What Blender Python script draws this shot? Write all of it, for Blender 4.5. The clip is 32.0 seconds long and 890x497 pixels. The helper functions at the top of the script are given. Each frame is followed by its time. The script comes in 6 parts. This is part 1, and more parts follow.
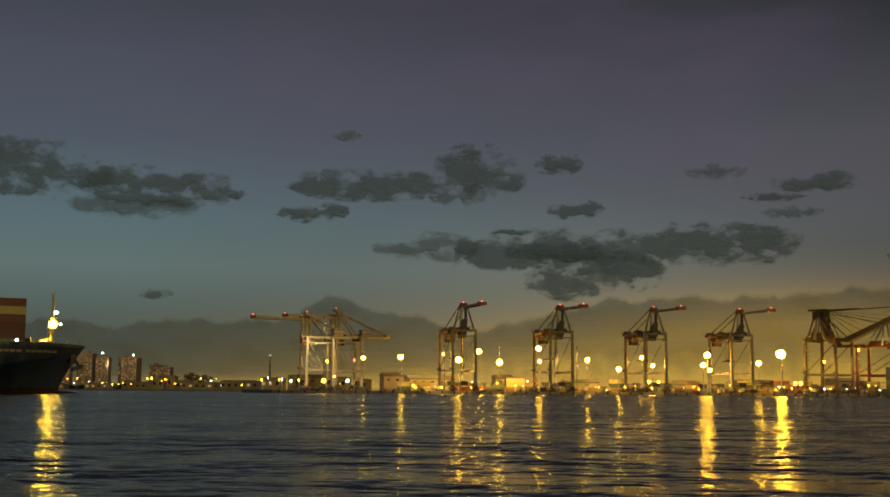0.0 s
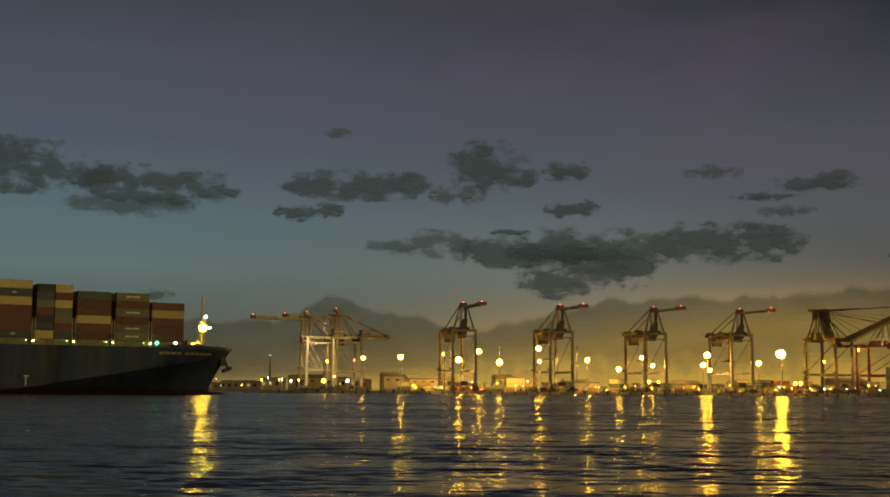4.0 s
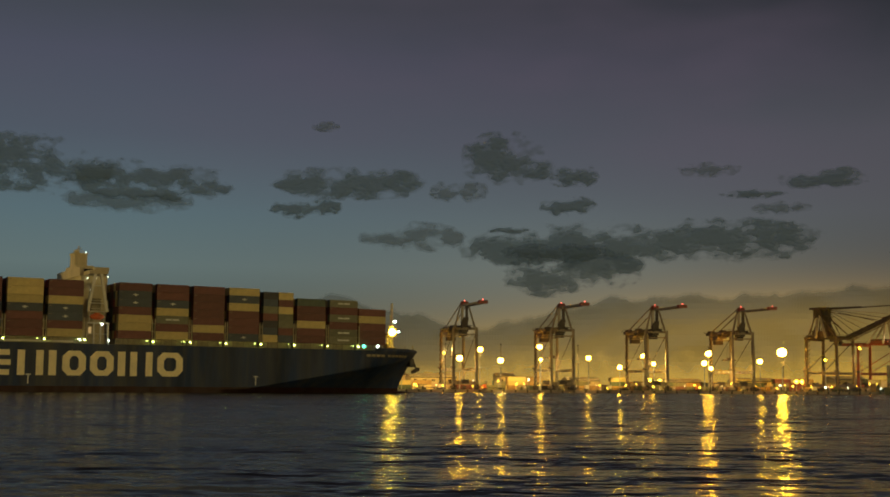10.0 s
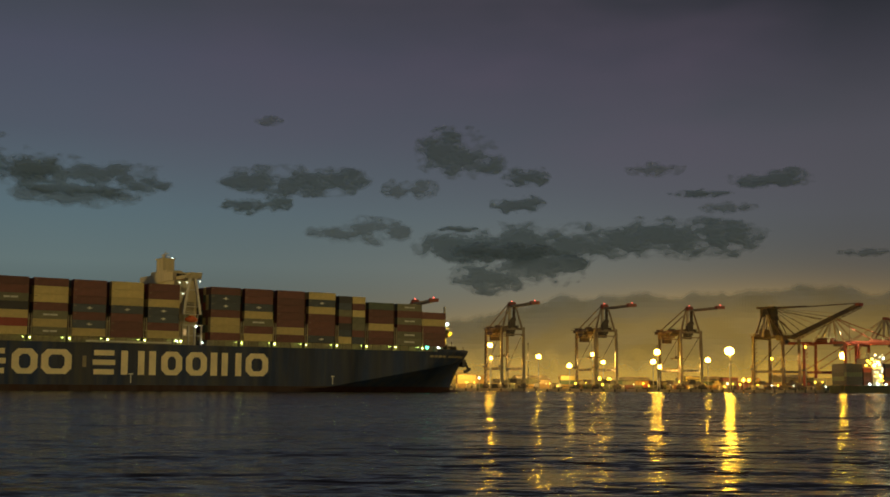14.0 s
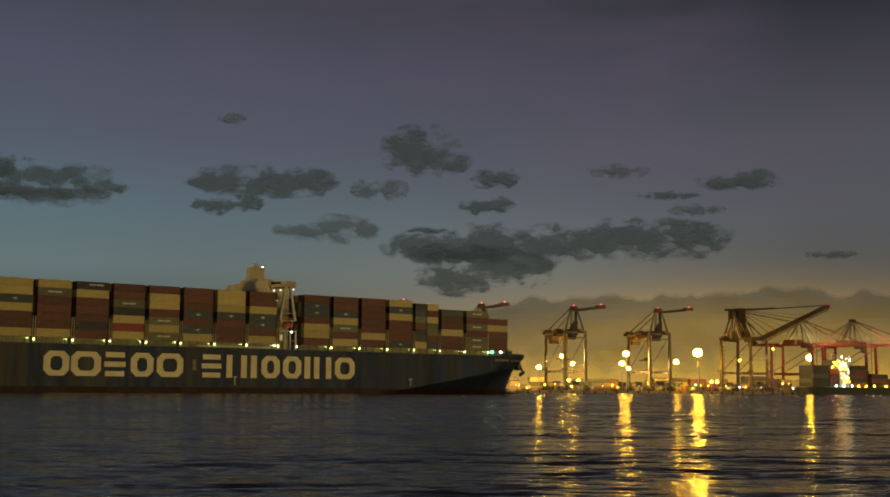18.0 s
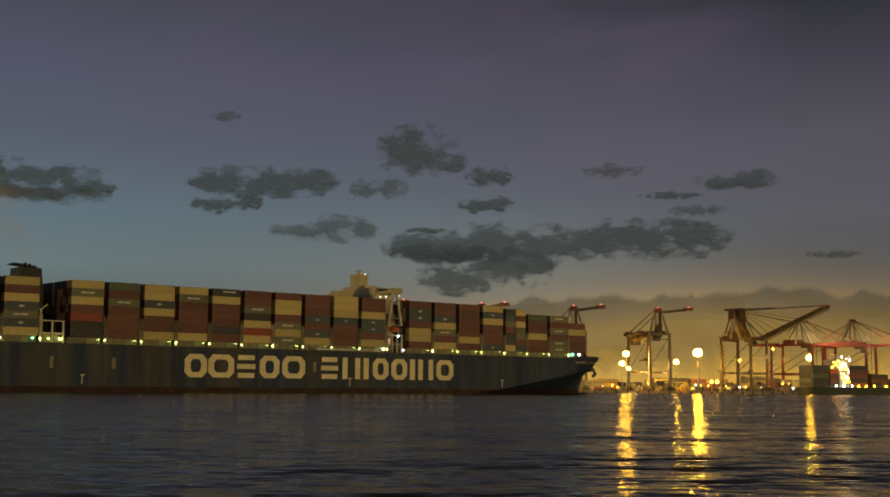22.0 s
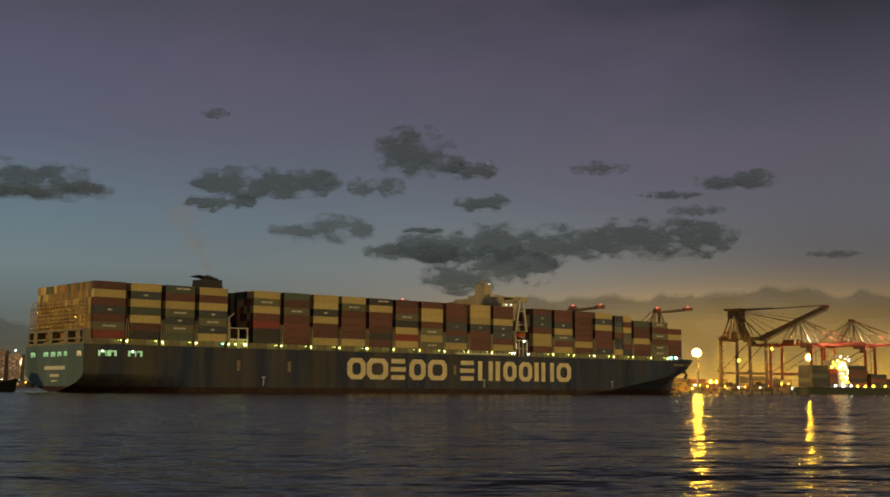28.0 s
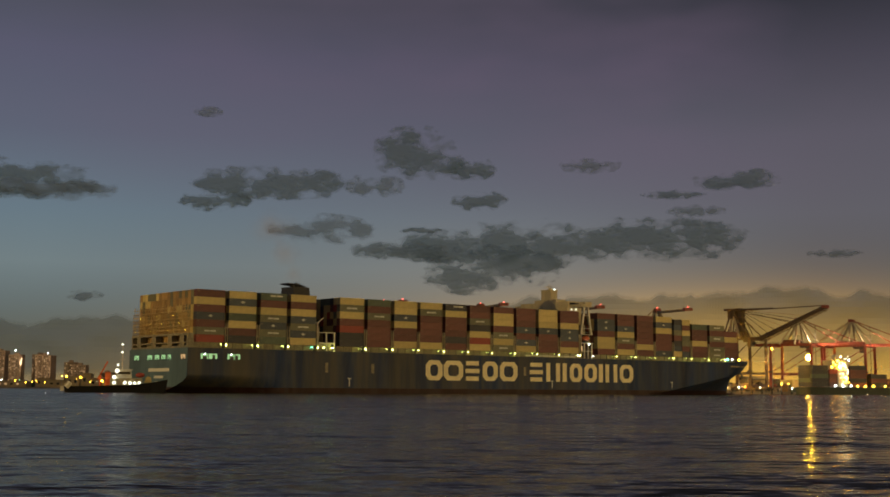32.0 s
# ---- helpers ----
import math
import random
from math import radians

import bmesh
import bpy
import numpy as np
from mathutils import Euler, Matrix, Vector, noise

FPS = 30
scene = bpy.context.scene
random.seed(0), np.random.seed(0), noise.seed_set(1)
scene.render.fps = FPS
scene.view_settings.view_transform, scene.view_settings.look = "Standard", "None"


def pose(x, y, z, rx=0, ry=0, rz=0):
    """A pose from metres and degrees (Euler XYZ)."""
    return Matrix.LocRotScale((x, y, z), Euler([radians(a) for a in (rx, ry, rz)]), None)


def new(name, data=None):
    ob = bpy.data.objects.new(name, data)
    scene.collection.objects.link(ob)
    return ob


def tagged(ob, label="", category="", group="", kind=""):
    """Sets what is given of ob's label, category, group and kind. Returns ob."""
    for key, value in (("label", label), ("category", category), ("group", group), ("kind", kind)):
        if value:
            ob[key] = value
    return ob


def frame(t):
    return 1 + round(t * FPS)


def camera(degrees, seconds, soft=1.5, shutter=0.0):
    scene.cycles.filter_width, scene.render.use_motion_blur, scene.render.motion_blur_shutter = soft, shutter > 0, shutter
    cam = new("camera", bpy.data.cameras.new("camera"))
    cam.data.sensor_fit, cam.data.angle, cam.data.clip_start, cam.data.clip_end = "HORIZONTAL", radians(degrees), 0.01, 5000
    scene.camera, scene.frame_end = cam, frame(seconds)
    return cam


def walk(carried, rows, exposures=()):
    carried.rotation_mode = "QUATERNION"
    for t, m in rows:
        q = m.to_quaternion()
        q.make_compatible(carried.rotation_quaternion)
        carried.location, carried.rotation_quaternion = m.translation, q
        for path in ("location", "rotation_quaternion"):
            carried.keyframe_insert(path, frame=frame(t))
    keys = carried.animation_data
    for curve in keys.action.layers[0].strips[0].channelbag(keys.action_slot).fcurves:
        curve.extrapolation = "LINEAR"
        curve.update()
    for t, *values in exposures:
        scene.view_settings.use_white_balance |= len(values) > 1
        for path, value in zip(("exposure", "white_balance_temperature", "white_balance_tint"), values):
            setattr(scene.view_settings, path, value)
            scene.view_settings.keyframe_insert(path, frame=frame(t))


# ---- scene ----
cam = camera(38.845, 32.0, soft=1.7)
EYE = (0.0, 0.0, 2.04)


def aim(yaw, pitch, roll=0.383):
    return pose(*EYE, 90 + pitch, 0, yaw) @ pose(0, 0, 0, 0, 0, roll)


walk(cam, [
    (0.0, aim(3.565, 6.429)), (8.6, aim(3.565, 6.429)), (8.9, aim(3.612, 6.352)), (13.6, aim(3.612, 6.352)),
    (13.7, aim(3.50, 6.32)), (13.8, aim(1.80, 6.29)), (13.9, aim(1.372, 6.288)), (14.6, aim(1.361, 6.288)),
    (16.2, aim(0.0, 6.364)), (26.0, aim(0.0, 6.364)), (27.4, aim(-0.035, 6.364)), (32.0, aim(-0.035, 6.364)),
], exposures=[(0, 0.03, 6720, 8), (12, 0.04, 6540, 10), (20, 0.18, 6500, 15), (32, 0.44, 6560, 22)])

# ---- sky, dusk light ----
sky = bpy.data.worlds.new("dusk_sky")
scene.world = sky
sky.use_nodes = True
nt = sky.node_tree
nt.nodes.clear()


def wnode(kind, **kw):
    n = nt.nodes.new(kind)
    for k, v in kw.items():
        n.inputs[k].default_value = v
    return n


def ramp(node, stops):
    cr = node.color_ramp
    while len(cr.elements) < len(stops):
        cr.elements.new(0.5)
    for e, (at, col) in zip(cr.elements, stops):
        e.position, e.color = at, (*col, 1)


tc = wnode("ShaderNodeTexCoord")
sep = wnode("ShaderNodeSeparateXYZ")
nt.links.new(tc.outputs["Generated"], sep.inputs[0])


def wmath(op, a, b=0.0, clamp=False):
    n = nt.nodes.new("ShaderNodeMath")
    n.operation, n.use_clamp = op, clamp
    for i, v in enumerate((a, b)):
        if isinstance(v, (int, float)):
            n.inputs[i].default_value = v
        else:
            nt.links.new(v, n.inputs[i])
    return n.outputs[0]


def wmix(fac, a, b):
    n = nt.nodes.new("ShaderNodeMix")
    n.data_type = "RGBA"
    if isinstance(fac, (int, float)):
        n.inputs["Factor"].default_value = fac
    else:
        nt.links.new(fac, n.inputs["Factor"])
    for key, v in (("A", a), ("B", b)):
        sock = [s for s in n.inputs if s.name == key and s.type == "RGBA"][0]
        if isinstance(v, tuple):
            sock.default_value = (*v, 1)
        else:
            nt.links.new(v, sock)
    return [s for s in n.outputs if s.type == "RGBA"][0]


# elevation: 0 at the horizon, 0.4 at about 17 degrees
elev = wmath("MULTIPLY", sep.outputs["Z"], 1.36, True)
high = wmath("MULTIPLY", sep.outputs["Z"], 3.4, True)
west = wnode("ShaderNodeValToRGB")
nt.links.new(elev, west.inputs[0])
ramp(west, [(0.000, (0.050, 0.074, 0.064)), (0.064, (0.066, 0.091, 0.083)), (0.128, (0.112, 0.158, 0.158)), (0.184, (0.092, 0.143, 0.164)),
            (0.264, (0.073, 0.095, 0.124)), (0.344, (0.065, 0.074, 0.106)), (0.400, (0.050, 0.058, 0.074)), (0.62, (0.040, 0.041, 0.044)), (1.0, (0.034, 0.034, 0.035))])
east = wnode("ShaderNodeValToRGB")
nt.links.new(elev, east.inputs[0])
ramp(east, [(0.000, (0.110, 0.090, 0.042)), (0.064, (0.070, 0.068, 0.052)), (0.128, (0.070, 0.075, 0.074)), (0.184, (0.080, 0.085, 0.094)),
            (0.264, (0.072, 0.073, 0.088)), (0.344, (0.045, 0.045, 0.058)), (0.400, (0.024, 0.026, 0.033)), (0.62, (0.036, 0.036, 0.036)), (1.0, (0.034, 0.034, 0.034))])
side = wmath("ADD", wmath("MULTIPLY", sep.outputs["X"], 1.7), 0.52, True)
grad = wmix(side, west.outputs[0], east.outputs[0])
# pale band of first light low in the middle of the sky
bx_, bz_ = wmath("MULTIPLY", wmath("SUBTRACT", sep.outputs["X"], 0.04), 6.0), wmath("MULTIPLY", wmath("SUBTRACT", sep.outputs["Z"], 0.085), 20.0)
dawn = wmath("POWER", 2.718, wmath("MULTIPLY", wmath("ADD", wmath("MULTIPLY", bx_, bx_), wmath("MULTIPLY", bz_, bz_)), -1.0))
dmix = nt.nodes.new("ShaderNodeMix")
dmix.data_type, dmix.blend_type = "RGBA", "ADD"
nt.links.new(dawn, dmix.inputs["Factor"])
nt.links.new(grad, [q for q in dmix.inputs if q.name == "A" and q.type == "RGBA"][0])
[q for q in dmix.inputs if q.name == "B" and q.type == "RGBA"][0].default_value = (0.036, 0.034, 0.026, 1)
grad = [q for q in dmix.outputs if q.type == "RGBA"][0]
# broad, faint high veils
vmap = wnode("ShaderNodeMapping")
vmap.inputs["Scale"].default_value = (1.5, 1.0, 4.2)
vmap.inputs["Rotation"].default_value = (0, 0.30, 0)
nt.links.new(tc.outputs["Generated"], vmap.inputs[0])
veil = wnode("ShaderNodeTexNoise", Scale=1.7, Detail=4.0, Roughness=0.5)
nt.links.new(vmap.outputs[0], veil.inputs["Vector"])
vfac = wmath("MULTIPLY", wmath("MULTIPLY", wmath("SUBTRACT", veil.outputs[0], 0.38), 3.0, True), wmath("MULTIPLY", wmath("SUBTRACT", high, 0.42), 2.6, True))
vfac = wmath("MULTIPLY", vfac, wmath("ADD", wmath("MULTIPLY", side, 0.75), 0.30))
vfac = wmath("MULTIPLY", vfac, wmath("MULTIPLY", wmath("SUBTRACT", 0.37, sep.outputs["X"]), 5.0, True))
sky_col = wmix(wmath("MULTIPLY", vfac, 0.85), grad, (0.108, 0.081, 0.118))
# warm glow of the port's lights in the haze near the horizon
gx = wmath("MAXIMUM", wmath("SUBTRACT", 0.20, sep.outputs["X"]), wmath("MULTIPLY", wmath("SUBTRACT", sep.outputs["X"], 0.20), 0.6))
gl = wmath("POWER", 2.718, wmath("MULTIPLY", wmath("MULTIPLY", gx, gx), -9.0))
gz = wmath("POWER", 2.718, wmath("MULTIPLY", wmath("MULTIPLY", sep.outputs["Z"], sep.outputs["Z"]), -420.0))
gz2 = wmath("POWER", 2.718, wmath("MULTIPLY", wmath("ABSOLUTE", sep.outputs["Z"]), -52.0))
near_x = wmath("SUBTRACT", sep.outputs["X"], 0.215)
gl2 = wmath("POWER", 2.718, wmath("MULTIPLY", wmath("MULTIPLY", near_x, near_x), -55.0))
glow = wmath("ADD", wmath("MULTIPLY", gl, wmath("ADD", wmath("MULTIPLY", gz, 0.55), wmath("MULTIPLY", gz2, 3.7))), wmath("MULTIPLY", wmath("MULTIPLY", gl2, 1.9), gz))
gmix = nt.nodes.new("ShaderNodeMix")
gmix.data_type, gmix.blend_type = "RGBA", "ADD"
nt.links.new(glow, gmix.inputs["Factor"])
nt.links.new(sky_col, [s for s in gmix.inputs if s.name == "A" and s.type == "RGBA"][0])
[s for s in gmix.inputs if s.name == "B" and s.type == "RGBA"][0].default_value = (0.44, 0.240, 0.004, 1)
bg = wnode("ShaderNodeBackground", Strength=1.0)
nt.links.new([s for s in gmix.outputs if s.type == "RGBA"][0], bg.inputs[0])
wout = wnode("ShaderNodeOutputWorld")
nt.links.new(bg.outputs[0], wout.inputs[0])


# ---- materials ----
def material(name, colour, rough=0.6, metal=0.0, vary=0.25, scale=0.6, bump=0.0, emit=None, strength=0.0, rand=0.0, streak=False):
    m = bpy.data.materials.new(name)
    m.use_nodes = True
    t = m.node_tree
    b = t.nodes["Principled BSDF"]
    b.inputs["Roughness"].default_value, b.inputs["Metallic"].default_value = rough, metal
    b.inputs["Base Color"].default_value = (*colour, 1)
    if emit:
        b.inputs["Emission Color"].default_value = (*emit, 1)
        b.inputs["Emission Strength"].default_value = strength
        return m
    co = t.nodes.new("ShaderNodeTexCoord")
    mp = t.nodes.new("ShaderNodeMapping")
    mp.inputs["Scale"].default_value = (1, 1, 0.15) if streak else (1, 1, 1)
    t.links.new(co.outputs["Object"], mp.inputs[0])
    big = t.nodes.new("ShaderNodeTexNoise")
    big.inputs["Scale"].default_value, big.inputs["Detail"].default_value = scale, 6.0
    fine = t.nodes.new("ShaderNodeTexNoise")
    fine.inputs["Scale"].default_value, fine.inputs["Detail"].default_value = scale * 9, 3.0
    t.links.new(mp.outputs[0], big.inputs["Vector"])
    t.links.new(mp.outputs[0], fine.inputs["Vector"])
    add = t.nodes.new("ShaderNodeMath")
    add.operation = "MULTIPLY_ADD"
    t.links.new(fine.outputs[0], add.inputs[0])
    add.inputs[1].default_value = 0.4
    t.links.new(big.outputs[0], add.inputs[2])
    rng = t.nodes.new("ShaderNodeMapRange")
    rng.inputs["From Min"].default_value, rng.inputs["From Max"].default_value = 0.45, 0.95
    rng.inputs["To Min"].default_value, rng.inputs["To Max"].default_value = 1 - vary, 1 + vary
    t.links.new(add.outputs[0], rng.inputs[0])
    val = rng.outputs[0]
    if rand:
        info = t.nodes.new("ShaderNodeObjectInfo")
        r2 = t.nodes.new("ShaderNodeMapRange")
        r2.inputs["To Min"].default_value, r2.inputs["To Max"].default_value = 1 - rand, 1 + rand
        t.links.new(info.outputs["Random"], r2.inputs[0])
        mul = t.nodes.new("ShaderNodeMath")
        mul.operation = "MULTIPLY"
        t.links.new(val, mul.inputs[0])
        t.links.new(r2.outputs[0], mul.inputs[1])
        val = mul.outputs[0]
    hsv = t.nodes.new("ShaderNodeHueSaturation")
    hsv.inputs["Color"].default_value = (*colour, 1)
    t.links.new(val, hsv.inputs["Value"])
    t.links.new(hsv.outputs[0], b.inputs["Base Color"])
    if bump:
        bp = t.nodes.new("ShaderNodeBump")
        bp.inputs["Strength"].default_value, bp.inputs["Distance"].default_value = bump, 0.05
        t.links.new(add.outputs[0], bp.inputs["Height"])
        t.links.new(bp.outputs[0], b.inputs["Normal"])
    return m


def glow_mat(name, colour, strength, base=0.5):
    return material(name, (base, base, base), 0.4, emit=colour, strength=strength)


SODIUM, COOL = (1.0, 0.47, 0.030), (0.80, 1.0, 0.92)
M = {
    "hull": material("hull_paint", (0.010, 0.028, 0.080), 0.55, vary=0.5, scale=0.10, streak=True),
    "boot": material("boot_paint", (0.036, 0.013, 0.011), 0.6, vary=0.5, scale=0.15, streak=True),
    "deck": material("deck_paint", (0.10, 0.05, 0.04), 0.8),
    "letter": material("letter_paint", (0.86, 0.74, 0.42), 0.6, vary=0.12, scale=0.3),
    "white": material("white_paint", (0.60, 0.56, 0.44), 0.5, vary=0.12, scale=0.4),
    "house": material("house_paint", (0.50, 0.42, 0.24), 0.55, vary=0.2, scale=0.3, streak=True),
    "crane_brown": material("crane_brown_paint", (0.075, 0.047, 0.027), 0.6, vary=0.3, scale=0.2),
    "foam": material("wash_foam", (0.55, 0.56, 0.55), 0.9, vary=0.35, scale=1.5, bump=0.5),
    "lattice": material("lattice_paint", (0.50, 0.36, 0.14), 0.6, vary=0.3, scale=0.4),
    "moored": material("dark_green_hull", (0.022, 0.034, 0.022), 0.6, vary=0.3, scale=0.2, streak=True),
    "black": material("black_steel", (0.02, 0.02, 0.022), 0.6),
    "tug_black": material("tug_black_paint", (0.006, 0.006, 0.007), 0.7),
    "dark": material("dark_steel", (0.06, 0.055, 0.05), 0.6),
    "coaming": material("coaming_paint", (0.24, 0.205, 0.12), 0.6, vary=0.4),
    "orange": material("lifeboat_orange", (0.55, 0.12, 0.03), 0.45),
    "glass": material("window_glass", (0.02, 0.025, 0.03), 0.08),
    "R": material("brown_container", (0.140, 0.046, 0.034), 0.6, vary=0.18, scale=0.5, rand=0.22),
    "Y": material("cream_container", (0.56, 0.44, 0.165), 0.6, vary=0.12, scale=0.5, rand=0.14),
    "n": material("navy_container", (0.045, 0.060, 0.075), 0.55, vary=0.2, scale=0.5, rand=0.25),
    "g": material("olive_container", (0.155, 0.150, 0.085), 0.6, vary=0.18, scale=0.5, rand=0.2),
    "G": material("green_container", (0.085, 0.115, 0.075), 0.6, vary=0.18, scale=0.5, rand=0.2),
    "K": material("dark_container", (0.035, 0.033, 0.036), 0.6, vary=0.2, scale=0.5, rand=0.2),
    "T": material("tan_container", (0.34, 0.21, 0.07), 0.6, vary=0.2, scale=0.5, rand=0.25),
    # hull paint lightened for the stern: lamplight put into the colour
    "transom": material("stern_plating_lit", (0.085, 0.135, 0.148), 0.5, vary=0.3, scale=0.15, streak=True),
    "O": material("red_container", (0.32, 0.055, 0.030), 0.6, vary=0.15, scale=0.5, rand=0.15),
    "mark": material("marking_white", (0.62, 0.62, 0.54), 0.6, vary=0.1),
    "crane": material("crane_paint", (0.21, 0.175, 0.12), 0.55, vary=0.25, scale=0.15),
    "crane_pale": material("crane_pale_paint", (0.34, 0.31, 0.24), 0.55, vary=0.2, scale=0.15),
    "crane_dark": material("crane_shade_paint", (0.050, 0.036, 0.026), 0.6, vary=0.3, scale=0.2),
    "crane_red": material("crane_red_paint", (0.20, 0.034, 0.018), 0.5, vary=0.2, scale=0.2),
    "quay": material("quay_concrete", (0.22, 0.20, 0.17), 0.9, vary=0.35, scale=0.08, bump=0.3),
    "shed": material("shed_cladding", (0.40, 0.32, 0.17), 0.7, vary=0.2, scale=0.12),
    "roof": material("shed_roofing", (0.34, 0.27, 0.15), 0.7, vary=0.2, scale=0.1),
    "tower": material("tower_plaster", (0.36, 0.27, 0.18), 0.85, vary=0.25, scale=0.03),
    "tree": material("shore_foliage", (0.035, 0.055, 0.025), 0.9, vary=0.5, scale=0.1),
    "pole": material("galvanised_pole", (0.28, 0.28, 0.27), 0.5, metal=0.6),
    "sodium": glow_mat("sodium_lamp", SODIUM, 84.0),
    "sodium_big": glow_mat("sodium_flood", (1.0, 0.50, 0.030), 175.0),
    "sodium_low": glow_mat("sodium_small", (1.0, 0.53, 0.03), 14.0),
    "cool": glow_mat("cool_lamp", COOL, 8.0),
    "cool_small": glow_mat("cool_small_lamp", (0.92, 1.0, 0.72), 1.6),
    "green": glow_mat("greenish_deck_lamp", (0.76, 1.0, 0.22), 20.0),
    "deck_dim": glow_mat("dim_deck_glow", (0.78, 1.0, 0.22), 6.0),
    "portglow": glow_mat("lit_mooring_deck", (0.34, 0.70, 0.28), 0.60, 0.04),
    "redlamp": glow_mat("red_beacon", (1.0, 0.10, 0.06), 4.0),
    "starboard": glow_mat("green_sidelight", (0.10, 1.0, 0.55), 4.0),
    "window_lit": glow_mat("lit_window", (1.0, 0.60, 0.22), 0.30),
    "mast_flood": glow_mat("mast_floodlight", (1.0, 0.58, 0.03), 150.0),
}


def wear(m, colour, scale, lo, hi, aft=None):
    """Lays faded, rusty runs over a paint; aft: the stretch along x over which the runs grow stronger."""
    t = m.node_tree
    b = t.nodes["Principled BSDF"]
    old = b.inputs["Base Color"].links[0].from_socket
    co = t.nodes.new("ShaderNodeTexCoord")
    mp = t.nodes.new("ShaderNodeMapping")
    mp.inputs["Scale"].default_value = (1, 1, 0.10)
    no = t.nodes.new("ShaderNodeTexNoise")
    no.inputs["Scale"].default_value, no.inputs["Detail"].default_value = scale, 7.0
    t.links.new(co.outputs["Object"], mp.inputs[0])
    t.links.new(mp.outputs[0], no.inputs["Vector"])
    rg = t.nodes.new("ShaderNodeMapRange")
    rg.inputs["From Min"].default_value, rg.inputs["From Max"].default_value = lo, hi
    t.links.new(no.outputs[0], rg.inputs[0])
    mx = t.nodes.new("ShaderNodeMix")
    mx.data_type = "RGBA"
    fac = rg.outputs[0]
    if aft:
        sp = t.nodes.new("ShaderNodeSeparateXYZ")
        t.links.new(co.outputs["Object"], sp.inputs[0])
        ag = t.nodes.new("ShaderNodeMapRange")
        ag.inputs["From Min"].default_value, ag.inputs["From Max"].default_value = aft
        ag.inputs["To Min"].default_value = 0.4
        t.links.new(sp.outputs["X"], ag.inputs[0])
        mu = t.nodes.new("ShaderNodeMath")
        mu.operation = "MULTIPLY"
        t.links.new(fac, mu.inputs[0])
        t.links.new(ag.outputs[0], mu.inputs[1])
        fac = mu.outputs[0]
    t.links.new(fac, mx.inputs["Factor"])
    socks = [q for q in mx.inputs if q.type == "RGBA"]
    t.links.new(old, socks[0])
    socks[1].default_value = (*colour, 1)
    t.links.new([q for q in mx.outputs if q.type == "RGBA"][0], b.inputs["Base Color"])


for key in ("hull", "boot", "tug_black"):
    M[key].node_tree.nodes["Principled BSDF"].inputs["Specular IOR Level"].default_value = 0.22
# brown runs: wear plus warm light put into the paint, stronger aft
wear(M["hull"], (0.085, 0.078, 0.060), 0.07, 0.36, 0.70, (0.0, -300.0))
wear(M["hull"], (0.115, 0.100, 0.070), 0.28, 0.46, 0.90, (0.0, -300.0))
wear(M["boot"], (0.040, 0.024, 0.022), 0.3, 0.45, 0.6)
wear(M["crane"], (0.09, 0.055, 0.03), 0.4, 0.50, 0.68)


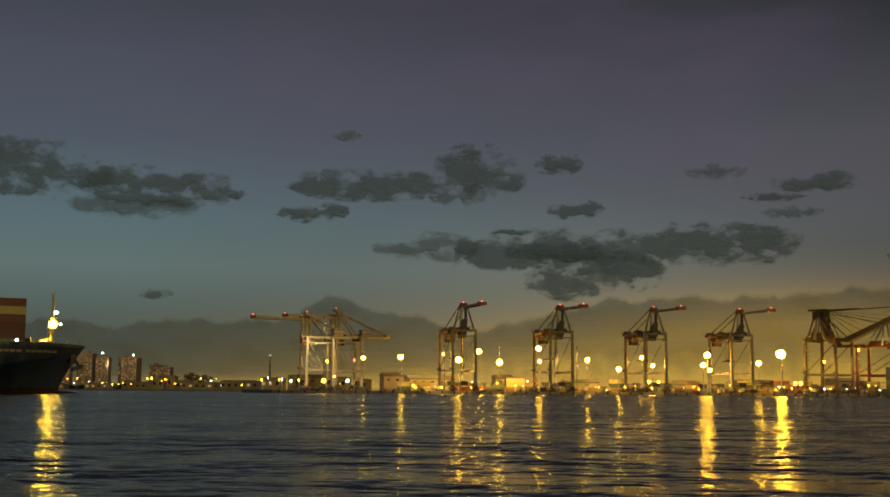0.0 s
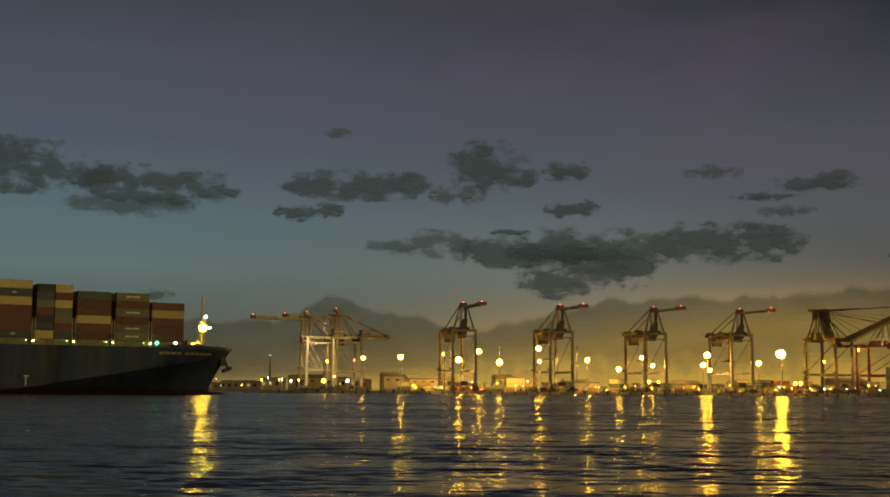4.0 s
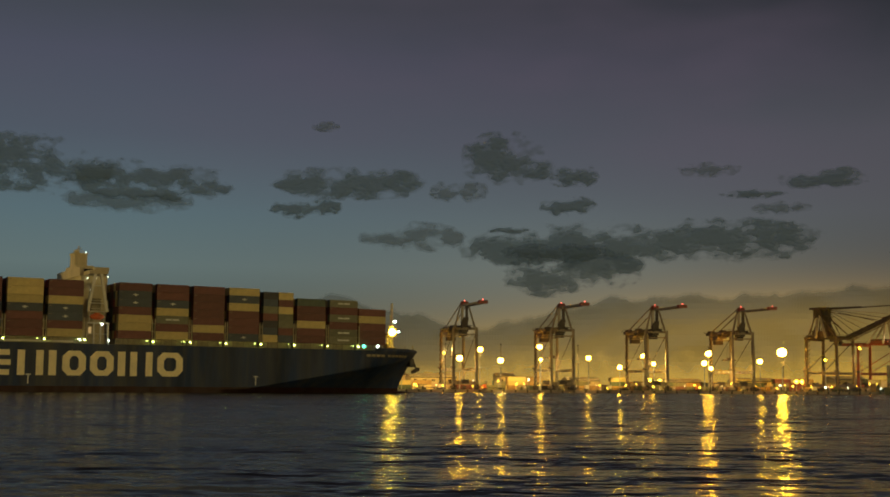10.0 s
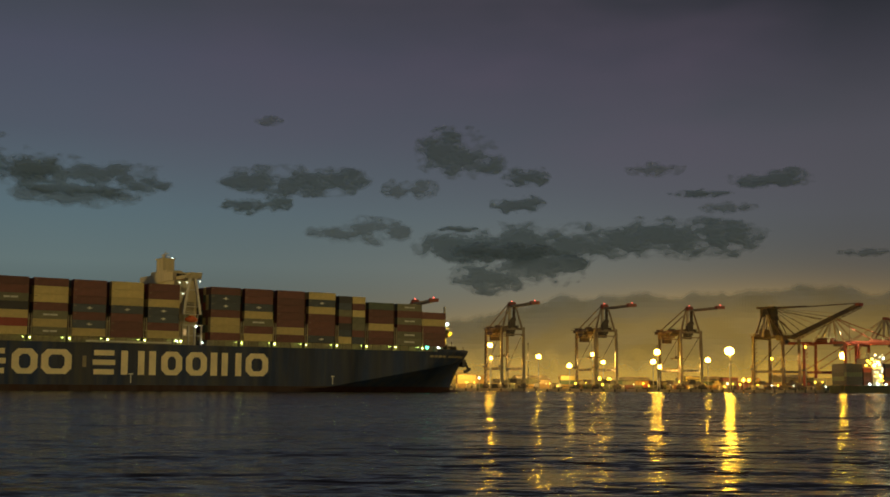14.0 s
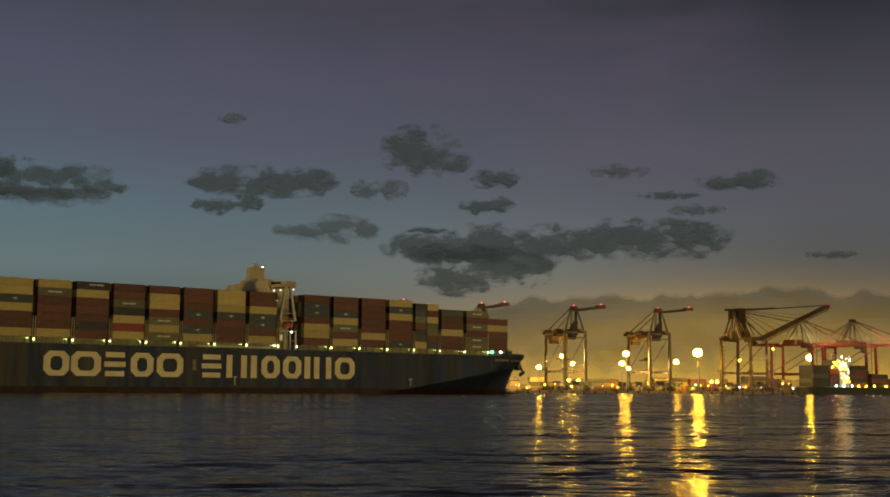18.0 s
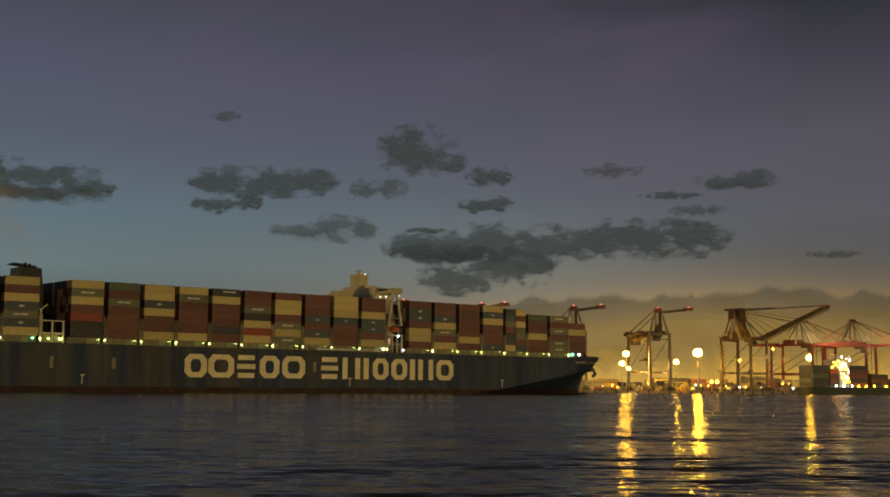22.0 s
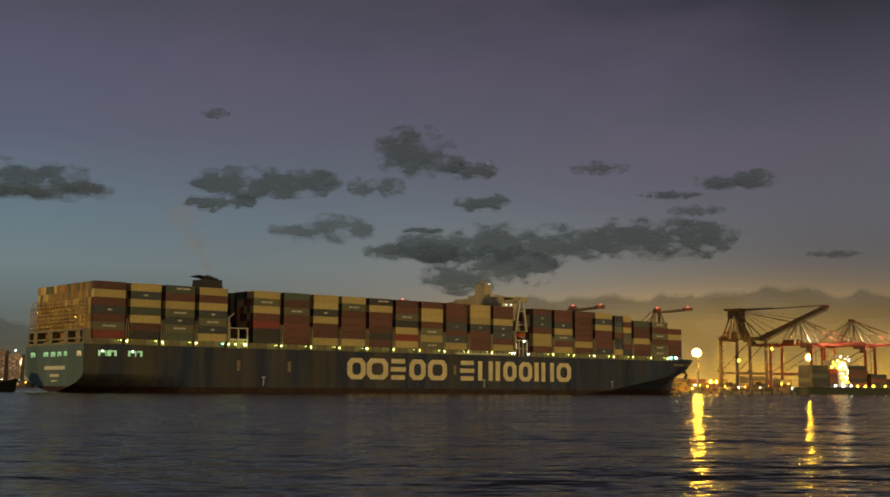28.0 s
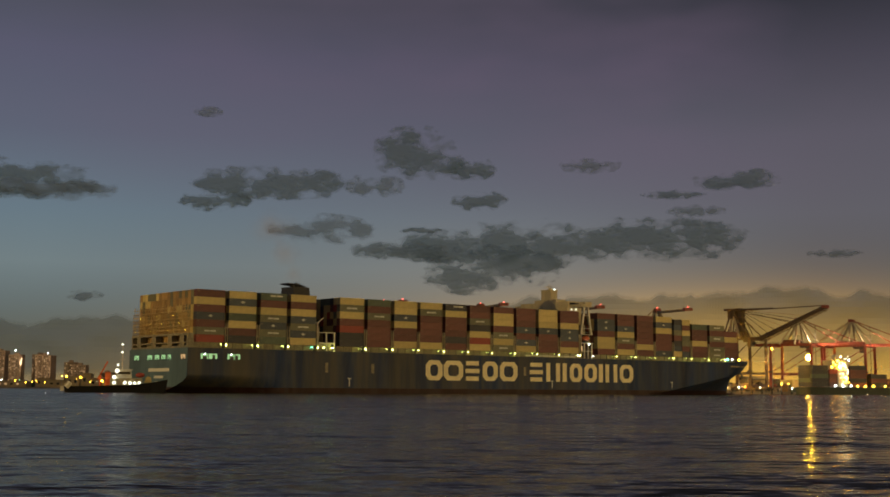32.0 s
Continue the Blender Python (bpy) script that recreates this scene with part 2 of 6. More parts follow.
# ---- mesh building ----
class Build:
    """Collects boxes, beams and tubes, then makes one mesh."""

    def __init__(self):
        self.v, self.f, self.mi = [], [], []

    def add(self, verts, faces, mi=0):
        o = len(self.v)
        self.v += [tuple(p) for p in verts]
        self.f += [tuple(i + o for i in fc) for fc in faces]
        self.mi += [mi] * len(faces)
        return self

    def box(self, x0, x1, y0, y1, z0, z1, mi=0, taper=0.0):
        t = taper
        vs = [(x0, y0, z0), (x1, y0, z0), (x1, y1, z0), (x0, y1, z0), (x0 + t, y0 + t, z1), (x1 - t, y0 + t, z1), (x1 - t, y1 - t, z1), (x0 + t, y1 - t, z1)]
        return self.add(vs, [(0, 3, 2, 1), (4, 5, 6, 7), (0, 1, 5, 4), (1, 2, 6, 5), (2, 3, 7, 6), (3, 0, 4, 7)], mi)

    def beam(self, a, b, w, h=None, mi=0, w2=None):
        a, b = Vector(a), Vector(b)
        h = h or w
        d = (b - a).normalized()
        up = Vector((0, 0, 1)) if abs(d.z) < 0.95 else Vector((0, 1, 0))
        s = d.cross(up).normalized()
        u = s.cross(d).normalized()
        k = (w2 / w) if w2 else 1.0
        vs = []
        for c, sc in ((a, 1.0), (b, k)):
            for i, j in ((-1, -1), (1, -1), (1, 1), (-1, 1)):
                vs.append(c + s * (i * w / 2 * sc) + u * (j * h / 2 * sc))
        return self.add(vs, [(0, 1, 2, 3), (7, 6, 5, 4), (0, 4, 5, 1), (1, 5, 6, 2), (2, 6, 7, 3), (3, 7, 4, 0)], mi)

    def tube(self, a, b, r, r2=None, n=8, mi=0):
        a, b = Vector(a), Vector(b)
        r2 = r if r2 is None else r2
        d = (b - a).normalized()
        up = Vector((0, 0, 1)) if abs(d.z) < 0.95 else Vector((0, 1, 0))
        s = d.cross(up).normalized()
        u = s.cross(d).normalized()
        vs = []
        for c, rr in ((a, r), (b, r2)):
            for i in range(n):
                w = 2 * math.pi * i / n
                vs.append(c + s * (math.cos(w) * rr) + u * (math.sin(w) * rr))
        fs = [(i, (i + 1) % n, n + (i + 1) % n, n + i) for i in range(n)]
        return self.add(vs, fs + [tuple(range(n))[::-1], tuple(range(n, 2 * n))], mi)

    def ball(self, c, rx, ry=None, rz=None, n=10, m=6, mi=0):
        ry, rz = ry or rx, rz or rx
        vs = [(c[0], c[1], c[2] + rz)]
        for j in range(1, m):
            a = math.pi * j / m
            for i in range(n):
                w = 2 * math.pi * i / n
                vs.append((c[0] + rx * math.sin(a) * math.cos(w), c[1] + ry * math.sin(a) * math.sin(w), c[2] + rz * math.cos(a)))
        vs.append((c[0], c[1], c[2] - rz))
        fs = [(0, 1 + i, 1 + (i + 1) % n) for i in range(n)]
        for j in range(m - 2):
            o = 1 + j * n
            fs += [(o + i, o + n + i, o + n + (i + 1) % n, o + (i + 1) % n) for i in range(n)]
        o = 1 + (m - 2) * n
        fs += [(o + i, len(vs) - 1, o + (i + 1) % n) for i in range(n)]
        return self.add(vs, fs, mi)

    def mesh(self, name, *mats, smooth=False):
        me = bpy.data.meshes.new(name)
        me.from_pydata(self.v, [], self.f)
        for m in mats:
            me.materials.append(m)
        if len(mats) > 1:
            me.polygons.foreach_set("material_index", self.mi)
        if smooth:
            me.polygons.foreach_set("use_smooth", [True] * len(self.f))
        me.update()
        return me


def part(name, b, mat, parent, label="", smooth=False):
    """One mesh under a thing or a part; b is a Build or a ready mesh."""
    me = b.mesh(name, *(mat if isinstance(mat, (list, tuple)) else (mat,)), smooth=smooth) if isinstance(b, Build) else b
    ob = new(name, me)
    ob.parent = parent
    if label:
        tagged(ob, label)
    return ob


def thing(name, label, category, m=None, group="", kind=""):
    ob = new(name)
    ob.empty_display_size = 0.5
    if m is not None:
        ob.matrix_basis = m
    return tagged(ob, label, category, group, kind)


# ---- water ----
def water_material():
    m = bpy.data.materials.new("harbour_water")
    m.use_nodes = True
    t = m.node_tree
    b = t.nodes["Principled BSDF"]
    b.inputs["Base Color"].default_value = (0.008, 0.011, 0.013, 1)
    b.inputs["IOR"].default_value = 1.33
    b.inputs["Specular IOR Level"].default_value = 0.185
    b.inputs["Specular Tint"].default_value = (1.0, 1.0, 0.72, 1)
    co = t.nodes.new("ShaderNodeTexCoord")

    def field(sx, sy, scale, detail, turn=0.10):
        mp = t.nodes.new("ShaderNodeMapping")
        mp.inputs["Scale"].default_value, mp.inputs["Rotation"].default_value = (sx, sy, 1), (0, 0, turn)
        no = t.nodes.new("ShaderNodeTexNoise")
        no.inputs["Scale"].default_value, no.inputs["Detail"].default_value = scale, detail
        t.links.new(co.outputs["Object"], mp.inputs[0])
        t.links.new(mp.outputs[0], no.inputs["Vector"])
        return no

    # capillary ripples live in the gloss: patches of wind-ruffled and calmer water
    wind = field(0.25, 1.0, 0.035, 3.0, 0.04)
    rg = t.nodes.new("ShaderNodeMapRange")
    rg.inputs["From Min"].default_value, rg.inputs["From Max"].default_value = 0.30, 0.70
    rg.inputs["To Min"].default_value, rg.inputs["To Max"].default_value = WATER_ROUGH
    t.links.new(wind.outputs[0], rg.inputs[0])
    t.links.new(rg.outputs[0], b.inputs["Roughness"])
    last = None
    # swell, chop and ripples as slopes; the crests lie across the view
    for sx, sy, sc, ax, ay, det in WAVES:
        no = field(sx, sy, sc, det)
        sub = t.nodes.new("ShaderNodeVectorMath")
        sub.operation = "SUBTRACT"
        t.links.new(no.outputs["Color"], sub.inputs[0])
        sub.inputs[1].default_value = (0.5, 0.5, 0.5)
        mul = t.nodes.new("ShaderNodeVectorMath")
        mul.operation = "MULTIPLY_ADD"
        t.links.new(sub.outputs[0], mul.inputs[0])
        mul.inputs[1].default_value = (ax, ay, 0.0)
        if last:
            t.links.new(last, mul.inputs[2])
        else:
            mul.inputs[2].default_value = (0.0, WATER_LEAN, 1.0)
        last = mul.outputs[0]
    nrm = t.nodes.new("ShaderNodeVectorMath")
    nrm.operation = "NORMALIZE"
    t.links.new(last, nrm.inputs[0])
    t.links.new(nrm.outputs[0], b.inputs["Normal"])
    return m


# roughness of calm and ruffled water; waves as (stretch x, stretch y, scale, slope x, slope y, detail)
WATER_ROUGH = (0.13, 0.20)
WATER_LEAN = -0.03
WAVES = ((0.4, 1.0, 0.05, 0.01, 0.04, 1.0), (0.30, 1.0, 0.20, 0.06, 0.30, 2.0), (0.40, 1.0, 0.7, 0.20, 0.50, 1.0), (0.36, 1.0, 2.0, 0.44, 0.66, 1.0), (0.40, 1.0, 5.0, 0.50, 0.60, 1.0))
water = new("water", Build().add([(-4800, -600, 0), (4800, -600, 0), (4800, 4900, 0), (-4800, 4900, 0)], [(0, 1, 2, 3)]).mesh("water", water_material()))
tagged(water, "dark rippled harbour water reflecting lamps at dusk", "water", kind="structure")


# ---- clouds and cloud bank ----
def cloud_material(name, colour, soft, most, grain=0.9):
    m = bpy.data.materials.new(name)
    m.use_nodes = True
    t = m.node_tree
    t.nodes.clear()
    at = t.nodes.new("ShaderNodeAttribute")
    at.attribute_name = "cloud_mass"
    co = t.nodes.new("ShaderNodeTexCoord")
    no = t.nodes.new("ShaderNodeTexNoise")
    no.inputs["Scale"].default_value, no.inputs["Detail"].default_value, no.inputs["Roughness"].default_value = 0.014, 5.0, 0.48
    t.links.new(co.outputs["Object"], no.inputs["Vector"])
    mu = t.nodes.new("ShaderNodeMath")
    mu.operation = "MULTIPLY_ADD"
    t.links.new(no.outputs[0], mu.inputs[0])
    mu.inputs[1].default_value = grain
    t.links.new(at.outputs["Fac"], mu.inputs[2])
    rg = t.nodes.new("ShaderNodeMapRange")
    rg.interpolation_type = "SMOOTHSTEP"
    rg.inputs["From Min"].default_value, rg.inputs["From Max"].default_value = 0.5 * grain, 0.5 * grain + soft
    rg.inputs["To Max"].default_value = most
    t.links.new(mu.outputs[0], rg.inputs[0])
    df = t.nodes.new("ShaderNodeBsdfDiffuse")
    df.inputs[0].default_value = (*colour, 1)
    tr = t.nodes.new("ShaderNodeBsdfTransparent")
    mx = t.nodes.new("ShaderNodeMixShader")
    t.links.new(rg.outputs[0], mx.inputs[0])
    t.links.new(tr.outputs[0], mx.inputs[1])
    t.links.new(df.outputs[0], mx.inputs[2])
    out = t.nodes.new("ShaderNodeOutputMaterial")
    t.links.new(mx.outputs[0], out.inputs[0])
    return m


CLOUD = cloud_material("evening_cloud", (0.50, 0.70, 0.80), 0.90, 0.58)
WISP = cloud_material("thin_evening_cloud", (0.56, 0.74, 0.84), 1.05, 0.48)
BANK = cloud_material("low_cloud_bank", (0.62, 0.75, 0.70), 0.42, 0.62, 0.34)
FAR = 4000.0


def heaven(x, y):
    """Where a cloud stands: degrees to the right of straight ahead, degrees above the horizon."""
    a = radians(x)
    return Vector((FAR * math.tan(a), FAR, FAR / math.cos(a) * math.tan(radians(y))))


def lens_mesh(name, width, height, field, mat, nx, nz, thick):
    """A closed, bulging body of cloud whose density thins towards a ragged rim."""
    vs, ds, fs = [], [], []
    for sgn in (-1, 1):
        for j in range(nz + 1):
            for i in range(nx + 1):
                u, w = i / nx * 2 - 1, j / nz * 2 - 1
                d = field(u, w)
                vs.append((u * width / 2, sgn * thick * max(0.02, min(1.0, d)), w * height / 2))
                ds.append(max(-1.0, min(1.0, d)))
    for k in range(2):
        o = k * (nx + 1) * (nz + 1)
        for j in range(nz):
            for i in range(nx):
                a = o + j * (nx + 1) + i
                q = (a, a + 1, a + nx + 2, a + nx + 1)
                if max(ds[c] for c in q) > -0.5:
                    fs.append(q if k == 0 else q[::-1])
    me = bpy.data.meshes.new(name)
    me.from_pydata(vs, [], fs)
    me.attributes.new("cloud_mass", "FLOAT", "POINT").data.foreach_set("value", ds)
    me.materials.append(mat)
    me.polygons.foreach_set("use_smooth", [True] * len(fs))
    return me


def cloud(label, width, height, lobes, seed, mat=None, rag=0.8):
    """width, height in degrees; lobes: (x, z, rx, rz) in the half sizes of the cloud."""
    k = FAR * math.tan(radians(1))
    # single thin clouds run out to points; small ones are torn more finely
    q, freq = (1.3 if len(lobes) == 1 else 2.0), (1.2 if width > 4.5 else 2.2)

    def field(u, w):
        d = max(1 - (abs((u - a) / (ra * 1.35)) ** q + abs((w - b) / (rb * 1.5)) ** q) ** (1 / q) for a, b, ra, rb in lobes)
        p = Vector((u * width * 0.55 + seed, w * height * 1.05, seed * 0.37))
        d += rag * 0.62 * noise.fractal(p * freq, 1.0, 2.1, 4) + 0.15 * noise.fractal(p * 4.0, 1.0, 2.1, 3)
        edge = min(1.0, 4.5 * max(0.0, 1 - (abs(u) ** 2.6 + abs(w) ** 2.6) ** (1 / 2.6)))
        return d * 1.25 - 0.04 - (1 - edge) * 1.1

    me = lens_mesh("cloud", width * k, height * k, field, mat or CLOUD, max(24, int(width * 22)), max(14, int(height * 26)), 12.0)
    return tagged(new("cloud", me), label, "cloud")


SMOKE = cloud_material("brown_exhaust_haze", (0.60, 0.46, 0.32), 1.3, 0.17)
CLOUDS = [
    # label, width, height, lobes, seed, thin, rows of (seconds, degrees right, degrees up)
    ("wide dark grey evening cloud with a hollow", 6.2, 2.9, [(-0.5, 0.25, 0.55, 0.5), (-0.1, -0.1, 0.55, 0.35), (0.55, -0.2, 0.4, 0.3), (-0.6, -0.55, 0.5, 0.16)], 1.3, 0, [(0, -21.4, 9.5), (13, -21.6, 9.6), (32, -24.2, 9.3)]),
    ("long dark grey cloud arm drifting slowly", 7.0, 1.9, [(-0.5, 0.1, 0.5, 0.55), (0.1, 0.1, 0.5, 0.4), (0.6, -0.25, 0.36, 0.3), (-0.2, -0.5, 0.75, 0.22)], 4.1, 0, [(0, -16.3, 9.0), (13, -17.2, 9.15), (19, -18.0, 9.0), (32, -19.0, 9.0)]),
    ("flat grey cloud streak low in the blue", 6.0, 1.0, [(0, 0, 0.95, 0.55), (-0.4, 0.2, 0.4, 0.6)], 7.7, 1, [(0, -17.6, 8.0), (13, -17.9, 8.2), (32, -17.6, 8.6)]),
    ("flat-based dark grey evening cloud", 6.4, 1.5, [(-0.45, -0.1, 0.45, 0.6), (0.1, -0.15, 0.55, 0.55), (0.6, 0.1, 0.34, 0.6), (-0.8, -0.2, 0.25, 0.2)], 2.6, 0, [(0, -7.3, 9.3), (13, -8.2, 9.3), (19, -8.3, 9.3), (32, -8.0, 9.25)]),
    ("small torn wisps of grey cloud", 2.6, 1.0, [(-0.4, 0, 0.5, 0.6), (0.4, 0.1, 0.5, 0.6)], 9.2, 1, [(0, -3.0, 8.9), (13, -3.0, 9.0), (32, -3.2, 9.2)]),
    ("tiny thin cloud high up", 1.3, 0.5, [(0, 0, 0.9, 0.8)], 3.3, 1, [(0, -8.1, 11.5), (13, -9.4, 11.9), (20, -9.9, 12.1), (32, -10.8, 12.3)]),
    ("long dark cloud with a swelling head", 14.4, 2.2, [(-0.72, -0.2, 0.34, 0.5), (-0.3, -0.1, 0.4, 0.5), (0.1, 0.0, 0.36, 0.42), (0.42, 0.14, 0.34, 0.55), (0.68, 0.34, 0.24, 0.62), (0.60, 0.26, 0.22, 0.5), (-0.1, -0.1, 0.75, 0.28), (0.4, 0.08, 0.5, 0.3)], 5.5, 0, [(0, 4.6, 6.45), (13, 5.3, 6.6), (19, 5.2, 6.65), (32, 5.8, 6.65)]),
    ("ragged dark underside of a long cloud", 6.0, 2.2, [(-0.4, -0.25, 0.5, 0.45), (0.2, 0.25, 0.6, 0.5), (0.6, 0.2, 0.4, 0.4)], 6.4, 0, [(0, 3.2, 5.2), (13, 2.0, 5.3), (19, 1.8, 5.3), (32, 2.2, 5.4)]),
    ("broken grey tail of evening cloud", 4.6, 1.35, [(-0.45, -0.1, 0.45, 0.35), (0.1, 0.15, 0.5, 0.6), (0.6, -0.1, 0.4, 0.4)], 8.1, 1, [(0, -4.4, 6.5), (13, -5.2, 7.0), (19, -5.4, 7.2), (32, -5.6, 7.2)]),
    ("thin ragged cloud drawn out sideways", 4.4, 0.9, [(-0.4, 0.05, 0.5, 0.5), (0.4, -0.1, 0.55, 0.6)], 11.4, 0, [(0, 1.4, 6.3), (13, 1.2, 6.2), (19, 0.3, 6.2), (25, -1.0, 6.2), (32, -2.0, 6.25)]),
    ("dark grey cloud that gathers over the ship", 4.2, 2.4, [(-0.25, 0.1, 0.55, 0.60), (0.15, -0.2, 0.55, 0.45), (0.55, -0.35, 0.35, 0.35), (-0.5, 0.3, 0.3, 0.3)], 12.2, 0, [(0, -2.0, 10.0), (13, -0.7, 10.6), (19, -1.0, 10.8), (32, -1.2, 10.7)]),
    ("small dark rounded evening cloud", 2.2, 1.0, [(-0.2, 0, 0.6, 0.6), (0.5, -0.1, 0.4, 0.6)], 13.9, 0, [(0, 1.6, 10.3), (13, 2.3, 9.6), (19, 2.2, 9.6), (28, 1.3, 10.0), (32, 1.2, 10.0)]),
    ("small flat-bottomed dark cloud", 2.5, 0.85, [(-0.2, -0.1, 0.7, 0.5), (0.4, 0.05, 0.5, 0.6)], 15.0, 0, [(0, 2.4, 8.2), (10, 2.0, 8.3), (19, 1.9, 8.35), (32, 1.6, 8.55)]),
    ("lens-shaped dark grey evening cloud", 4.0, 0.95, [(0, 0, 0.9, 0.5), (0.2, 0.2, 0.6, 0.4)], 16.8, 0, [(0, 13.0, 9.2), (13, 13.3, 9.3), (32, 13.2, 9.35)]),
    ("thin grey evening cloud streak", 2.8, 0.45, [(0, 0, 0.95, 0.6)], 17.5, 0, [(0, 11.2, 8.6), (13, 10.2, 8.7), (32, 10.4, 8.75)]),
    ("thin grey evening cloud streak", 2.6, 0.6, [(0, 0, 0.95, 0.6)], 18.5, 1, [(0, 12.0, 7.9), (13, 11.4, 8.05), (32, 11.4, 8.0)]),
    ("faint lens of evening cloud", 2.8, 0.7, [(0, 0, 0.9, 0.6)], 19.5, 1, [(0, 8.6, 9.8), (19, 7.8, 9.85), (32, 6.6, 10.1)]),
    ("small grey cloud wisps with a hook", 3.1, 0.95, [(-0.3, -0.1, 0.6, 0.5), (0.5, 0.2, 0.4, 0.5)], 21.5, 0, [(0, -9.6, 8.0), (10, -10.0, 8.1), (19, -9.9, 8.2), (32, -10.4, 8.35)]),
    ("thin straight cloud line", 2.0, 0.3, [(0, 0, 0.95, 0.7)], 23.1, 0, [(0, -0.6, 7.2), (32, -1.1, 7.2)]),
    ("thin cloud streaks low on the horizon", 2.4, 0.4, [(0, 0, 0.95, 0.7)], 24.7, 1, [(0, 17.0, 5.9), (32, 17.3, 6.0)]),
    ("thin cloud streaks low on the horizon", 1.6, 0.5, [(0, 0, 0.9, 0.7)], 26.7, 1, [(0, -16.5, 4.2), (32, -15.9, 4.0)]),
]
cloud_rows = []
for label, w, h, lobes, seed, thin, rows in CLOUDS:
    ob = cloud(label, w * 1.26, h * 1.34, lobes, seed, WISP if thin else CLOUD)
    ob.location = heaven(*rows[0][1:])
    cloud_rows.append((ob, [(t, Matrix.Translation(heaven(x, y)) @ pose(0, 0, 0, 0, 0, -x)) for t, x, y in rows]))


def bank(name, label, x0, x1, top, base, mat, dist, seed):
    """A low cloud bank along the horizon; top(x): its height in degrees over the azimuth."""
    vs, ds, fs = [], [], []
    n, m = 560, 30
    for i in range(n + 1):
        a = x0 + (x1 - x0) * i / n
        hgt = top(a) + 0.36 * noise.fractal(Vector((a * 0.55 + seed, 1.7, seed)), 0.9, 2.1, 5)
        for j in range(m + 1):
            e = base + (6.5 - base) * j / m
            bulge = 60 * noise.noise(Vector((a * 0.6, e * 0.9, seed)))
            vs.append(((dist + bulge) * math.sin(radians(a)), (dist + bulge) * math.cos(radians(a)), dist * math.tan(radians(e))))
            ds.append(max(-1.0, min(1.0, (hgt - e) * 1.3 - 0.05)) - 0.9 * math.exp(-(max(0.0, e) / (1.3 + 1.7 / (1 + math.exp(-0.8 * (a + 4.0))))) ** 2))
    for i in range(n):
        for j in range(m):
            k = i * (m + 1) + j
            fs.append((k, k + m + 1, k + m + 2, k + 1))
    me = bpy.data.meshes.new(name)
    me.from_pydata(vs, [], fs)
    me.attributes.new("cloud_mass", "FLOAT", "POINT").data.foreach_set("value", ds)
    me.materials.append(mat)
    return tagged(new(name, me), label, "cloud bank", kind="structure")


def bank_top(a):
    h = 3.5 + 1.0 / (1 + math.exp(-(a - 1.0) * 0.8))
    h += 0.8 * math.exp(-((a + 8.3) / 1.7) ** 2) + 0.35 * math.exp(-((a - 15.5) / 1.5) ** 2)
    h -= 0.45 / (1 + math.exp((a + 12.0) * 0.9))
    return h - 0.5 * math.exp(-((a + 2.0) / 1.6) ** 2)


bank("backdrop", "dull grey low cloud bank along the horizon", -34, 34, bank_top, -0.6, BANK, 4300.0, 3.0)

# ---- the container ship (x forward, starboard is -y, waterline at z 0) ----
SHIP_ROWS = [(0, -190.1, 459.7, 34.20), (2, -164.1, 471.5, 33.39), (4, -139.0, 484.5, 33.05), (6, -114.8, 498.4, 33.11), (8, -91.4, 513.3, 33.50), (10, -68.8, 528.8, 34.14),
             (12, -46.9, 544.9, 34.98), (14, -25.7, 561.4, 35.94), (16, -5.1, 578.1, 36.94), (18, 15.0, 595.0, 37.93), (20, 34.6, 611.9, 38.83), (22, 53.8, 628.6, 39.58),
             (24, 72.6, 644.9, 40.09), (26, 91.1, 660.9, 40.31), (28, 109.5, 676.1, 40.16), (30, 127.6, 690.7, 39.58), (32, 145.6, 704.3, 38.49)]
STERN, DECK, BASE, TIER = -330.0, 17.2, 19.45, 2.89
ship = thing("container_ship", "navy container ship stacked high with brown and cream containers", "ship", pose(SHIP_ROWS[0][1], SHIP_ROWS[0][2], 0, 0, 0, SHIP_ROWS[0][3]))


def stem_x(z):
    return 18.0 + 9.4 * (max(0.0, z - 2.0) / 16.0) ** 1.2


def half_beam(x, z):
    """Half the ship's breadth: upright sides, a knuckle that climbs towards the stem with the hull cut in below it, a tucked stern."""
    zz = max(z, 0.0)
    xs, xb = -34 + 1.77 * zz, stem_x(z)
    b = 25.6
    if x > xs:
        b *= max(0.0, 1 - min(1.0, (x - xs) / (xb - xs)) ** 2.2)
    knuckle = 1.0 + (x + 64) * 0.165
    if zz < knuckle:
        b *= 1 - (0.10 + 0.75 * min(1.0, (x + 64) / 80)) * (1 - zz / knuckle)
    s = max(0.0, min(1.0, (x - STERN) / 46.0))
    tuck = 0.0 if z > 7 else min(1.0, ((7 - z) / 7.5) ** 1.8)
    return b * (1 - (1 - s) ** 1.5 * tuck)


